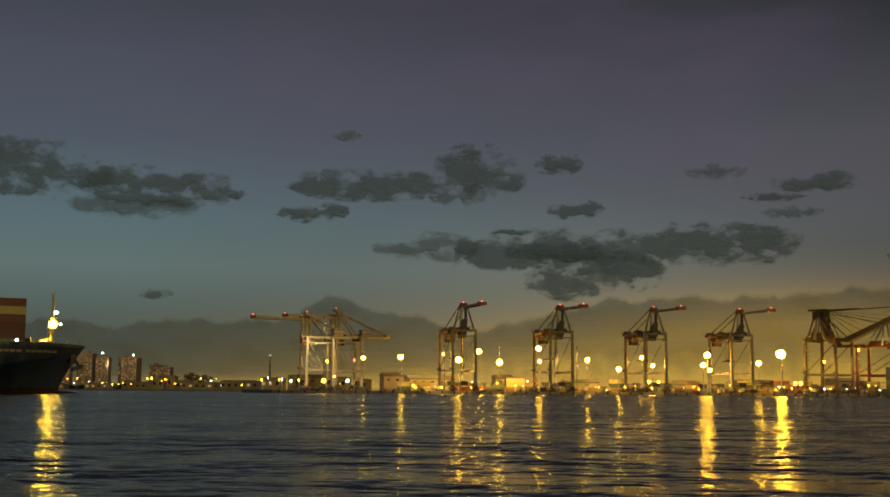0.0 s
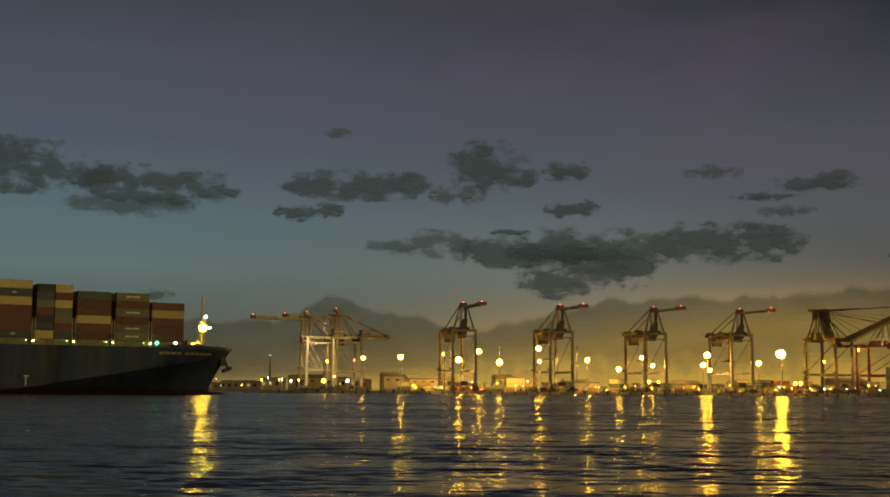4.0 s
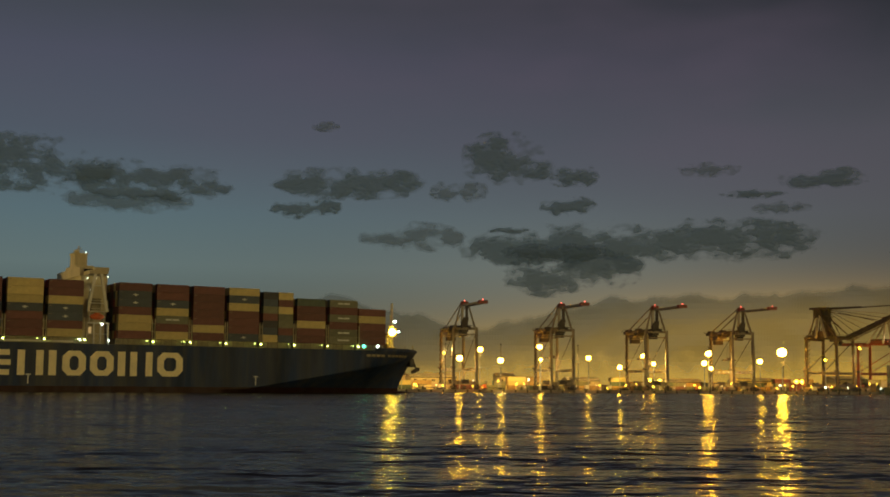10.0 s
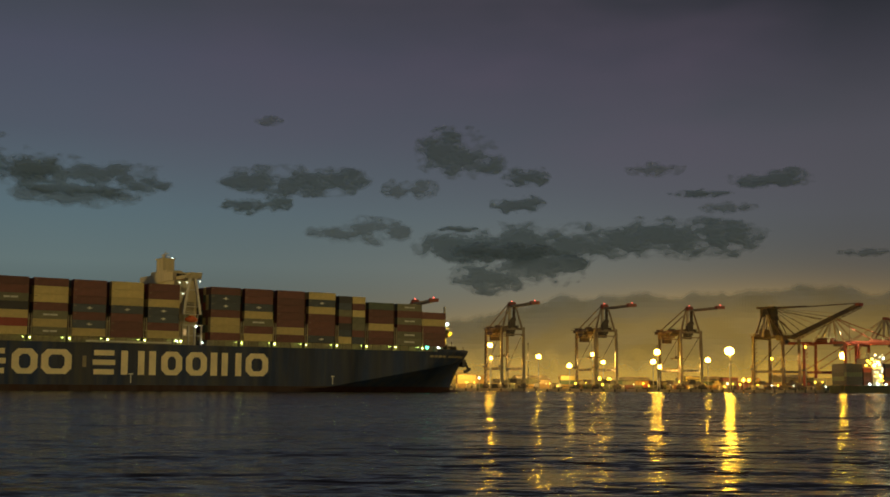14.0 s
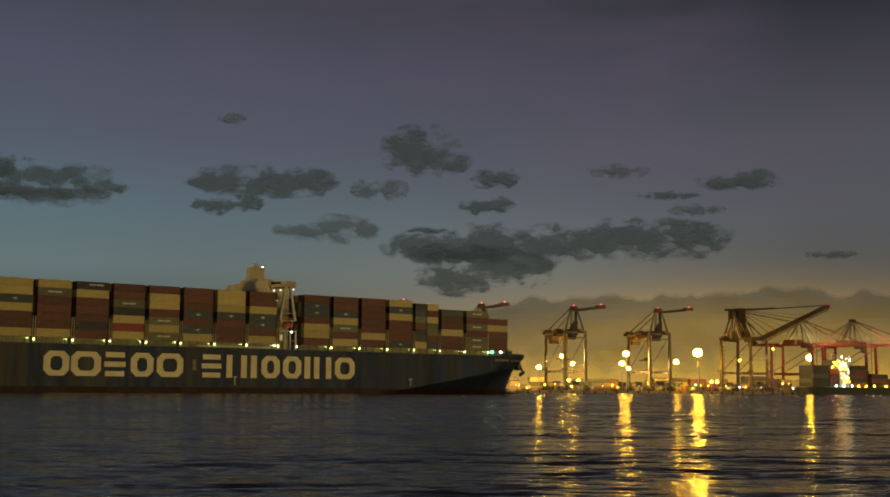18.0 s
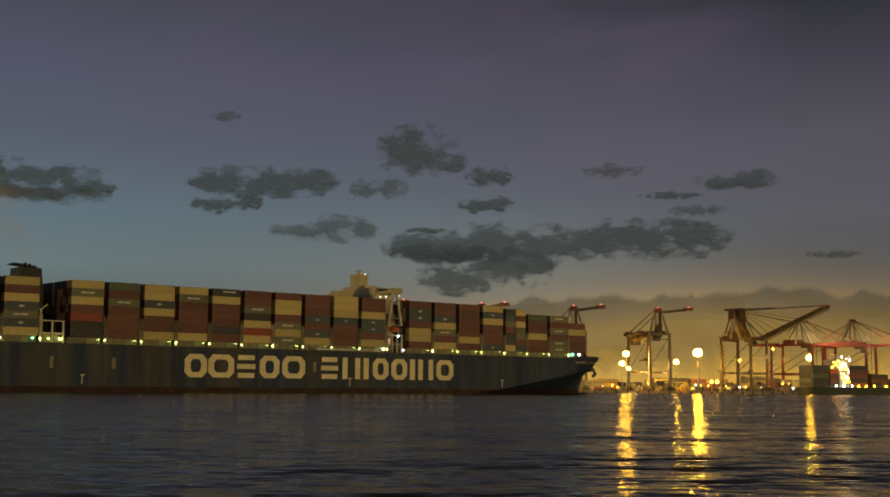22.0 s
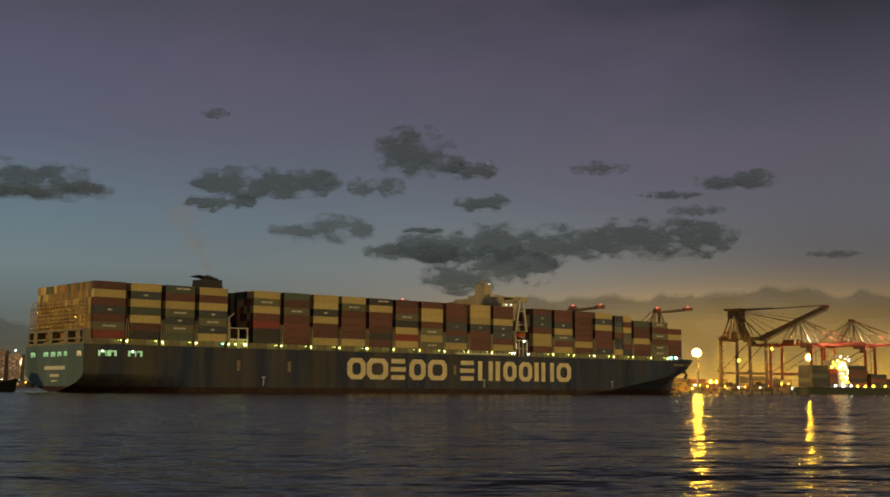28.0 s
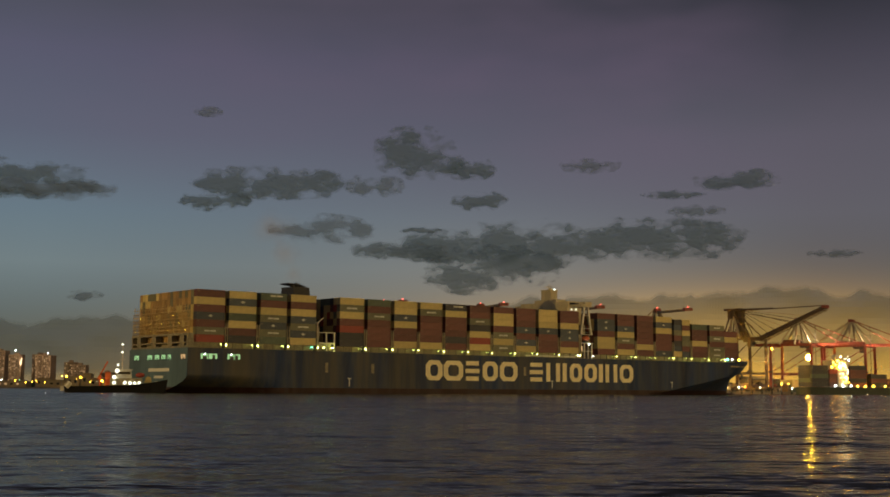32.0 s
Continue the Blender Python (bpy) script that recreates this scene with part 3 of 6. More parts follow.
def hull_part(name, levels, mat, label, deck_cap):
    xs = [STERN + 46 * (i / 10) for i in range(10)] + [-284 + 224 * i / 14 for i in range(14)] + [-60 + 88 * i / 80 for i in range(81)]
    b, grid = Build(), {}
    for j, z in enumerate(levels):
        for i, x in enumerate(xs):
            x = min(x, stem_x(z))
            for s in (-1, 1):
                grid[i, j, s] = len(b.v)
                b.v.append((x, s * half_beam(x, z), z))
    for i in range(len(xs) - 1):
        for j in range(len(levels) - 1):
            for s in (-1, 1):
                q = (grid[i, j, s], grid[i + 1, j, s], grid[i + 1, j + 1, s], grid[i, j + 1, s])
                b.f.append(q if s < 0 else q[::-1])
        if deck_cap:
            j = len(levels) - 1
            b.f.append((grid[i, j, -1], grid[i + 1, j, -1], grid[i + 1, j, 1], grid[i, j, 1]))
    b.mi = [0] * len(b.f)
    tr = Build()
    for j in range(len(levels) - 1):
        ya, yb = half_beam(STERN, levels[j]), half_beam(STERN, levels[j + 1])
        tr.add([(STERN, ya, levels[j]), (STERN, -ya, levels[j]), (STERN, -yb, levels[j + 1]), (STERN, yb, levels[j + 1])], [(0, 1, 2, 3)])
    part("transom", tr, M["transom"] if deck_cap else mat, ship, "stern plating in a lighter, lit-looking grey-teal" if deck_cap else "")
    return part(name, b, mat, ship, label, smooth=False)


hull_part("hull", [2.2 + 0.5 * k for k in range(26)] + [15.6, DECK], M["hull"], "navy painted steel side, streaked with wear and painted-in warm light", True)
hull_part("boot_topping", [-3, -1, 0, 0.55, 1.1, 1.65, 2.2], M["boot"], "dark red band along the waterline", False)
part("bulbous_bow", Build().ball((19.0, 0, -1.6), 9.0, 3.2, 2.6, 14, 8), M["boot"], ship, "dark red bulb awash at the stem", smooth=True)
for side_ in (-1, 1):
    bw, n_ = Build(), 22
    for k in range(n_ + 1):
        x = -6 + 33.2 * k / n_
        y = max(0.05, half_beam(x, DECK))
        bw.v += [(x, side_ * y, DECK - 0.1), (x, side_ * y, DECK + 1.0), (x, side_ * max(0.02, y - 0.3), DECK + 1.0), (x, side_ * max(0.02, y - 0.3), DECK - 0.1)]
    for k in range(n_):
        for q in range(4):
            a, b_ = 4 * k + q, 4 * k + (q + 1) % 4
            bw.f.append((a, a + 4, b_ + 4, b_) if side_ > 0 else (a, b_, b_ + 4, a + 4))
    bw.mi = [0] * len(bw.f)
    part("bulwark", bw, M["hull"], ship)

# bays: aft end, forward end and the tiers of the outer row from the top down
P = 13.979
BAYS = {}
cur = 0.0
for k in range(22, 0, -1):
    if k == 14:
        cur -= 12.758 - (P - 12.19)
    if k == 4:
        cur -= 11.54 - (P - 12.19)
    BAYS[k] = (cur - 12.19, cur)
    cur -= P
TIERS = {1: "RYRnRgO", 2: "YnYGYRK", 3: "GRYgngG", 4: "YRYngnY", 5: "YgYROKK", 6: "GRgRRRR", 7: "YYnYRRY", 8: "YgRRRRY", 9: "KYRRRKR", 10: "RRgKYOY", 11: "RYYRgYg",
         12: "RRRnRnY", 13: "YYYnRRR", 14: "RRYnnRY", 15: "RnnRYYR", 16: "RRnYgRY", 17: "RRRRRYR", 18: "YnYRRRn", 20: "GRRYRR", 21: "gRgRgg", 22: "RYRRR"}
TWENTY = ("KngRKnY", "YRYggRn")


def container_mesh(length, key):
    """A steel box whose side and end panels lie recessed between posts and rails."""
    b, w, h, i, dp = Build(), 2.44, 2.84, 0.2, 0.09
    vs = [(0, 0, 0), (length, 0, 0), (length, w, 0), (0, w, 0), (0, 0, h), (length, 0, h), (length, w, h), (0, w, h)]
    fs = [(0, 3, 2, 1), (4, 5, 6, 7), (2, 3, 7, 6)]
    for quad, n in (((0, 1, 5, 4), (0, 1, 0)), ((3, 0, 4, 7), (1, 0, 0)), ((1, 2, 6, 5), (-1, 0, 0))):
        c = [Vector(vs[q]) for q in quad]
        ex, ez = (c[1] - c[0]).normalized(), Vector((0, 0, 1))
        inner = [c[0] + ex * i + ez * i, c[1] - ex * i + ez * i, c[2] - ex * i - ez * i, c[3] + ex * i - ez * i]
        o = len(vs)
        vs += [tuple(p) for p in inner] + [tuple(p + Vector(n) * dp) for p in inner]
        for k in range(4):
            j = (k + 1) % 4
            fs += [(quad[k], quad[j], o + j, o + k), (o + k, o + j, o + 4 + j, o + 4 + k)]
        fs.append((o + 4, o + 5, o + 6, o + 7))
    return b.add(vs, fs).mesh("container", M[key])


BOX = {(ln, k): container_mesh(ln, k) for ln in (12.19, 6.06) for k in "RYngGKOT"}
LABELS = {"R": "brown steel shipping container", "Y": "cream steel shipping container", "n": "dark navy container with a pale round emblem", "g": "olive grey container with a pale lettering bar",
          "G": "dull green steel container", "K": "near-black steel container", "O": "bright red steel container", "T": "tan steel container lit yellow"}
EMBLEM = Build()
EMBLEM.tube((0, 0, 0), (0, -0.05, 0), 0.62, n=8)
EMBLEM.box(-1.3, 1.3, -0.05, 0.0, -0.16, 0.16)
EMBLEM = EMBLEM.mesh("emblem", M["mark"])
BAR = Build().box(-2.5, -0.3, -0.05, 0, -0.3, 0.3).box(0.0, 2.5, -0.05, 0, -0.3, 0.3).mesh("lettering_bar", M["mark"])


CODE = Build().box(-0.4, 0.4, -0.03, 0, -0.10, 0.10).mesh("code_label", M["coaming"])


def place_box(x, y, z, key, ln=12.19, marks=True):
    ob = part("container", BOX[ln, key], None, ship, LABELS[key])
    ob.location = (x, y, z)
    if marks and key in "ng" and ln > 10:
        mk = part("emblem" if key == "n" else "lettering_bar", EMBLEM if key == "n" else BAR, None, ob)
        mk.location = (ln * 0.5, 0.09, 1.45)
        if key == "n":
            mk.scale = (0.8, 1, 0.8)
    elif marks == 2 and key in "KG" and ln > 10:
        mk = part("lettering_bar", BAR, None, ob)
        mk.location, mk.scale = (ln * 0.6, 0.09, 1.75), (1.1, 1, 1.0)
    if marks and ln > 10:
        lt = part("code_label", CODE, None, ob)
        lt.location = (0.75, 0.09, 2.2)
    return ob


def row_count(k):
    return {22: 18, 21: 20}.get(k, 20)


rng = random.Random(11)
PITCH_Y = 2.5
for k, (xa, xb) in BAYS.items():
    cols = row_count(k)
    y0 = -cols * PITCH_Y / 2 + 0.02
    if k == 19:
        for x, codes in ((xa - 0.1, TWENTY[0]), (xa + 6.25, TWENTY[1])):
            for j, c in enumerate(reversed(codes)):
                place_box(x, y0, BASE + j * (TIER - 0.16), c, 6.06)
        codes = TWENTY[0]
    else:
        codes = TIERS[k]
        for j, c in enumerate(reversed(codes)):
            place_box(xa, y0, BASE + j * TIER, c, marks=2 if k in (3, 9) and j > 1 else 1)
    # the rows behind the outer one
    inner, mats = Build(), "RYngGKO"
    for i in range(1, cols):
        top = len(codes) - (1 if rng.random() < 0.10 and k != 1 else 0)
        for j in range(top):
            c = rng.choice("RRRRYYYngGKO")
            y, z = y0 + i * PITCH_Y, BASE + j * TIER * (0.945 if k == 19 else 1)
            if k == 1:
                place_box(xa, y, z, rng.choice("YTTTTgYTTTg"), marks=False)
            else:
                inner.box(xa, xb, y, y + 2.44, z, z + 2.84, mats.index(c))
    if k != 1:
        part("container_block", inner, [M[c] for c in mats], ship, "closely stacked brown and cream containers")["kind"] = "stuff"

# hatch coamings, lashing bridges with their deck lamps
coam_me = Build().box(0, 12.6, -22.7, 22.7, 0, 2.2).mesh("hatch_coaming", M["coaming"])
stan_me = Build().box(-0.18, 0.18, -0.18, 0.18, 0, 2.25).mesh("stanchion", M["coaming"])
lb = Build()
for y in (-24.9, -12.4, 0, 12.4, 24.9):
    for x in (-0.45, 0.45):
        lb.box(x - 0.14, x + 0.14, y - 0.22, y + 0.22, 0, 9.6)
for z in (2.3, 5.0, 7.8):
    lb.box(-0.6, 0.6, -25.1, 25.1, z, z + 0.16)
lb_me = lb.mesh("lashing_bridge", M["house"])
spill_me = Build().box(-0.40, 0.40, -0.2, 0.05, -0.14, 0.14).mesh("deck_lamp", M["deck_dim"])
lamp_me = Build().box(-0.30, 0.30, -0.2, 0.05, -0.25, 0.25).mesh("deck_lamp", M["green"])
for k, (xa, xb) in BAYS.items():
    ob = part("hatch_coaming", coam_me, None, ship, "cream painted coaming under the stacks")
    ob.location = (xa - 0.2, 0, DECK)
    if k in (21, 22):
        ob.scale = (1, 0.97 if k == 21 else 0.9, 1)
    for fx in (2.0, 6.1, 10.2):
        st = part("stanchion", stan_me, None, ship)
        st.location = (xa + fx, -25.2 if k < 21 else (-24.6 if k == 21 else -22.6), DECK)
    if k != 22:
        b2 = part("lashing_bridge", lb_me, None, ship, "narrow cream steel lashing bridge")
        b2.location = (xb + 0.9, 0, DECK)
        if k == 21:
            b2.scale = (1, 0.95, 1)
        # the dim block is no lamp: it glows for the lit deck beside it
        for dx, dz in ((0.0, 1.0), (-2.6, 1.25)):
            l2 = part("deck_lamp", spill_me if dx else lamp_me, None, ship, "small greenish deck lamp and its glow block")
            l2.location = (xb + 0.9 + dx, (-24.7 if k < 21 else -24.2), DECK + dz + 0.3)
rail = Build()
for x in range(-328, -8, 4):
    rail.box(x - 0.05, x + 0.05, -25.5, -25.4, DECK, DECK + 1.1)
for z in (0.55, 1.1):
    rail.box(-329, -8, -25.5, -25.42, DECK + z - 0.05, DECK + z + 0.05)
part("side_railing", rail, M["coaming"], ship)

# name along the side: plain shapes of the size and colour of the letters
LETTERS = [(-216.2, -206.9, 1), (-206.3, -195.2, 1), (-193.9, -185.8, 2), (-183.8, -174.9, 1), (-173.6, -162.9, 1), (-155.3, -147.0, 2), (-144.8, -136.0, 3), (-134.2, -131.6, 0),
           (-129.5, -121.3, 4), (-119.8, -111.4, 4), (-109.9, -107.2, 0), (-105.4, -97.2, 3), (-95.4, -85.8, 1)]
YS, Z0, Z1 = -25.64, 5.9, 14.6
for xa, xb, kind in LETTERS:
    b, t, y0, y1 = Build(), 2.5, YS - 0.06, YS + 0.06
    if kind == 0:
        b.box(xa, xb, y0, y1, Z0, Z1)
    elif kind in (1, 4):
        r, zb = 2.0, Z0
        ring_o = [(xa + r, zb), (xb - r, zb), (xb, zb + r), (xb, Z1 - r), (xb - r, Z1), (xa + r, Z1), (xa, Z1 - r), (xa, zb + r)]
        cx, cz, hx, hz = (xa + xb) / 2, (zb + Z1) / 2, (xb - xa) / 2, (Z1 - zb) / 2
        ring_i = [(cx + (x - cx) * max(0.2, (hx - t) / hx), cz + (z - cz) * max(0.2, (hz - 1.9) / hz)) for x, z in ring_o]
        vs = [(x, y, z) for y in (y0, y1) for ring in (ring_o, ring_i) for x, z in ring]
        fs = []
        for i in range(8):
            j = (i + 1) % 8
            fs += [(i, j, 8 + j, 8 + i), (16 + j, 16 + i, 24 + i, 24 + j), (i, 16 + i, 16 + j, j), (8 + j, 24 + j, 24 + i, 8 + i)]
        b.add(vs, fs)
    elif kind == 2:
        for q in range(3):
            z = Z0 + q * (Z1 - Z0 - 1.9) / 2
            b.box(xa + (0.4 if q != 1 else 0.0), xb - (0.4 if q != 1 else 0.0), y0, y1, z, z + 1.9)
    else:
        b.box(xa, xa + t, y0, y1, Z0, Z1).box(xb - t, xb, y0, y1, Z0, Z1)
    part("side_marking", b, M["letter"], ship, "large cream painted shape on the hull side")

# bridge house between bays 14 and 15
house = part("bridge_house", Build().box(-121.6, -112.0, -16, 16, DECK, 42.0), M["house"], ship, "cream accommodation block")
wh = Build().box(-122.4, -112.6, -17, 17, 42.0, 45.2).box(-121.0, -114.4, -25.4, 25.4, 42.2, 43.5).box(-119.0, -114.2, -25.5, -21.6, 43.5, 44.6).box(-119.0, -114.2, 21.6, 25.5, 43.5, 44.6)
part("wheelhouse", wh, M["house"], house, "cream wheelhouse with open bridge wings")
part("bridge_window", Build().box(-112.62, -112.5, -15.5, 15.5, 43.4, 44.7), M["glass"], house)
part("bridge_window", Build().box(-121.0, -114.2, -17.1, -16.95, 43.3, 44.6), M["glass"], house)
part("monkey_island", Build().box(-121.4, -115.0, -8, 8, 45.2, 46.6).box(-121.0, -116.4, -3.4, 3.4, 46.6, 51.4).box(-121.4, -116.0, -3.8, 3.8, 51.4, 51.7), M["house"], house)
rm = Build().tube((-118.8, 0, 51.4), (-118.8, 0, 54.6), 0.3, 0.15).box(-120.6, -117.0, -0.2, 0.2, 52.6, 52.9).box(-119.1, -118.5, -3.0, 3.0, 53.4, 53.6).tube((-120.5, -3, 51.4), (-120.5, -3, 52.6), 0.7, 0.7)
part("radar_mast", rm, M["house"], house)
part("masthead_light", Build().ball((-116.4, -1.5, 52.0), 0.26), M["cool"], house, "bright white masthead light")
for x, y, z in ((-113.5, -22, 41.6), (-116.5, -16.8, 41.4), (-119.5, -16.8, 41.2), (-118.0, -16.6, 37.0)):
    part("work_lamp", Build().ball((x, y, z), 0.34), M["cool_small"], house)
for s in (-1, 1):
    st = Build()
    st.beam((-121.0, s * 24.6, 29.0), (-118.8, s * 24.9, 42.2), 0.9, 0.9).beam((-114.2, s * 24.6, 29.0), (-116.7, s * 24.9, 42.2), 0.9, 0.9)
    st.beam((-119.6, s * 24.8, 38.0), (-115.9, s * 24.8, 38.0), 0.4, 0.4)
    part("wing_strut", st, M["white"], house, "cream A-shaped strut under the bridge wing")
    for x0, x1, z in ((-121.2, -114.0, 31.6), (-121.2, -113.8, 28.7)):
        part("landing", Build().box(x0, x1, s * 24.5 - 0.9, s * 24.5 + 0.9, z, z + 0.25), M["white"], house, "cream steel landing")
        part("railing", Build().box(x0, x1, s * 25.3 - 0.04, s * 25.3 + 0.04, z + 1.0, z + 1.1).box(x0, x0 + 0.1, s * 25.3 - 0.04, s * 25.3 + 0.04, z + 0.25, z + 1.0).box(x1 - 0.1, x1, s * 25.3 - 0.04, s * 25.3 + 0.04, z + 0.25, z + 1.0), M["white"], house)
    part("service_trunk", Build().box(-119.4, -115.9, s * 21.6 - 0.8, s * 21.6 + 0.8, 28.9, 33.6), M["coaming"], house, "cream service trunk under the wing")
    part("frame_beam", Build().box(-121.6, -113.2, s * 24.4 - 0.4, s * 24.4 + 0.4, 24.4, 24.9), M["white"], house)
    part("frame_beam", Build().box(-121.6, -113.2, s * 24.4 - 0.4, s * 24.4 + 0.4, 20.6, 20.9), M["white"], house)
    for x in (-121.3, -118.6, -116.2, -113.6):
        part("frame_post", Build().box(x - 0.28, x + 0.28, s * 24.4 - 0.35, s * 24.4 + 0.35, DECK, 24.4), M["white"], house)
    bt = part("lifeboat", Build().ball((-117.6, s * 24.3, 26.9), 2.7, 1.3, 1.15, 12, 6).box(-118.6, -116.8, s * 24.3 - 0.8, s * 24.3 + 0.8, 27.7, 28.3), M["orange"], house, "dull orange enclosed lifeboat in its davits", smooth=True)
    for x in (-120.2, -115.0):
        part("davit", Build().beam((x, s * 23.6, 24.9), (x, s * 24.3, 28.6), 0.3), M["white"], bt)
part("lit_doorway", Build().box(-120.5, -119.4, -24.1, -23.9, 21.0, 23.2), M["window_lit"], house, "doorway lit yellow")
for x, z in ((-115.9, 24.2), (-123.6, 18.6), (-113.2, 18.4)):
    part("work_lamp", Build().box(x - 0.22, x + 0.22, -25.4, -24.9, z - 0.22, z + 0.22), M["cool"], house)

# funnel between bays 4 and 5
casing = part("engine_casing", Build().box(-271.8, -264.4, -8.5, 17, DECK, 38.0), M["black"], ship, "black engine casing")
fn = Build().box(-273.2, -264.4, -8.0, 2.5, 38.0, 44.0, taper=0.5).box(-272.9, -264.8, -7.4, 1.9, 44.0, 44.5)
part("funnel", fn, M["black"], casing, "black funnel with exhaust pipes")
for x, y, h in ((-271.4, -5.5, 1.5), (-269.6, -5.5, 1.9), (-267.8, -5.0, 1.6), (-266.2, -4.5, 1.1), (-268.4, -2.0, 1.7)):
    part("exhaust_pipe", Build().tube((x, y, 44.3), (x - 0.9, y, 44.4 + h), 0.62), M["black"], casing)
part("funnel_fin", Build().beam((-266.0, -3.0, 44.9), (-274.6, -3.0, 45.9), 7.0, 0.35), M["black"], casing, "black raked deflector on the funnel")
part("deck_landing", Build().box(-271.6, -262.8, -24.8, -18.0, 20.2, 20.8), M["white"], casing, "cream steel landing")
part("store_house", Build().box(-270.8, -264.0, -24.0, -18.5, DECK, 20.2), M["coaming"], casing, "small cream deck house")
for x in (-271.2, -267.2, -263.2):
    part("frame_post", Build().box(x - 0.3, x + 0.3, -24.9, -24.2, DECK, 25.0), M["white"], casing)
part("frame_beam", Build().box(-271.6, -262.8, -24.9, -24.2, 24.6, 25.0), M["white"], casing)
pc = part("provision_crane", Build().tube((-271.4, -24.5, 25.0), (-271.4, -24.5, 28.5), 0.35, n=8), M["white"], casing, "small cream provision crane")
part("jib", Build().beam((-271.4, -24.5, 28.5), (-269.0, -24.5, 30.6), 0.35).beam((-271.4, -24.5, 28.5), (-273.2, -24.5, 29.6), 0.3), M["white"], pc)
for x, c in ((-264.4, "green"), (-268.6, "deck_dim"), (-274.4, "starboard")):
    part("work_lamp", Build().box(x - 0.3, x + 0.3, -25.4, -24.9, 18.3, 18.8), M[c], casing)

# stern: lashing frame, lit mooring deck openings, name bars
sf = Build().box(-329.6, -327.0, -24.6, 24.6, 19.0, 19.5).box(-329.6, -327.0, -24.6, 24.6, DECK, 17.9)
for y in (-24.2, -19.6, -9.5, 4.5, 18.0, 24.2):
    sf.box(-329.6, -327.2, y - (1.7 if abs(y) < 24 else 0.6), y + (1.7 if abs(y) < 24 else 0.6), DECK, 22.4)
sf.box(-329.6, -327.2, -24.6, 24.6, 22.0, 22.8)
part("stern_frame", sf, M["coaming"], ship, "cream steel lashing frame across the stern")
for k in range(41):
    y = -24.6 + k * 1.23
    part("lattice_post", Build().box(-329.3, -329.12, y - 0.07, y + 0.07, 22.8, 34.2 if k % 2 else 31.4), M["lattice"], ship)
for k in range(7):
    z = 24.2 + k * 1.44
    part("lattice_walkway" if k % 2 else "lattice_rail", Build().box(-329.5, -328.6 if k % 2 else -329.3, -24.7, 24.7, z - 0.09, z + 0.09), M["lattice"], ship)
for k in range(10):
    y = -23.0 + k * 4.9
    part("lashing_rod", Build().beam((-329.35, y, 22.9), (-329.35, y + 2.2, 28.6), 0.1).beam((-329.35, y + 2.2, 22.9), (-329.35, y, 28.6), 0.1), M["lattice"], ship)
    part("work_lamp", Build().ball((-329.7, y + 1.0, 24.0 + 2.88 * (k * 7 % 3)), 0.08), M["sodium_low"], ship)
for y0, y1 in ((-24.0, -20.0), (-12.0, -8.8), (-7.2, -3.4), (-1.8, 2.4), (4.4, 9.0), (16.5, 21.0)):
    pt = part("mooring_port", Build().box(-330.05, -329.8, y0 + 0.3, y1 - 0.3, 12.9, 14.7), M["window_lit" if y0 < -20 else "portglow"], ship, "lit opening of the mooring deck")
    part("port_frame", Build().box(-330.2, -330.0, y0, y1, 14.7, 14.9).box(-330.2, -330.0, y0, y1, 12.7, 12.9).box(-330.15, -330.0, (y0 + y1) / 2 - 0.9, (y0 + y1) / 2 - 0.3, 12.9, 13.6).box(-330.15, -330.0, (y0 + y1) / 2 + 0.5, (y0 + y1) / 2 + 0.7, 12.9, 14.3), M["hull"], pt)
for x0, x1 in ((-324.5, -316.0), (-313.0, -306.0)):
    pt = part("mooring_port", Build().box(x0, x1 - 1.5, -25.72, -25.4, 13.0, 15.0), M["portglow"], ship, "lit opening of the mooring deck")
    part("bollard_shape", Build().box(x0 + 0.8, x0 + 2.6, -25.8, -25.6, 13.0, 14.1).box(x1 - 3.6, x1 - 2.4, -25.8, -25.6, 13.0, 14.5).box(x0 + 3.0, x0 + 3.3, -25.8, -25.6, 13.0, 15.0), M["dark"], pt)
    part("work_lamp", Build().ball((x0 + 1.6, -25.8, 14.8), 0.24), M["cool"], pt)
for x, y, z, w, h in ((-330.08, -1.5, 8.2, 18, 1.3), (-330.08, -1.5, 5.6, 8, 1.0), (-330.08, -1.5, 3.9, 5, 0.5)):
    part("name_bar", Build().box(x, x + 0.1, y - w / 2, y + w / 2, z, z + h), M["mark"], ship)
bn = Build()
for k in range(10):
    xa = -10.0 + k * 2.2 + (1.2 if k > 3 else 0.0)
    xb = xa + 1.8
    q = [(x, -half_beam(x, z) + dy, z) for dy in (-0.1, 0.2) for x, z in ((xa, 14.7), (xb, 14.7), (xb, 15.6), (xa, 15.6))]
    bn.add(q, [(0, 1, 2, 3), (4, 7, 6, 5), (0, 4, 5, 1), (3, 2, 6, 7), (0, 3, 7, 4), (1, 5, 6, 2)])
part("name_bar", bn, M["coaming"], ship, "pale name lettering as a bar at the bow")
for x in (-57, -141, -256):
    part("draught_mark", Build().box(x - 0.2, x + 0.2, YS, YS + 0.2, 3.0, 6.0).box(x - 0.9, x + 0.9, YS, YS + 0.2, 6.0, 6.4), M["mark"], ship)
for x in (-159, -245, -268):
    part("pilot_door", Build().box(x, x + 1.4, YS, YS + 0.2, 8.5, 12.5), M["coaming"], ship)
part("accommodation_ladder", Build().box(-158, -126, -26.1, -25.5, 17.5, 18.1), M["white"], ship, "stowed pale gangway along the deck edge")

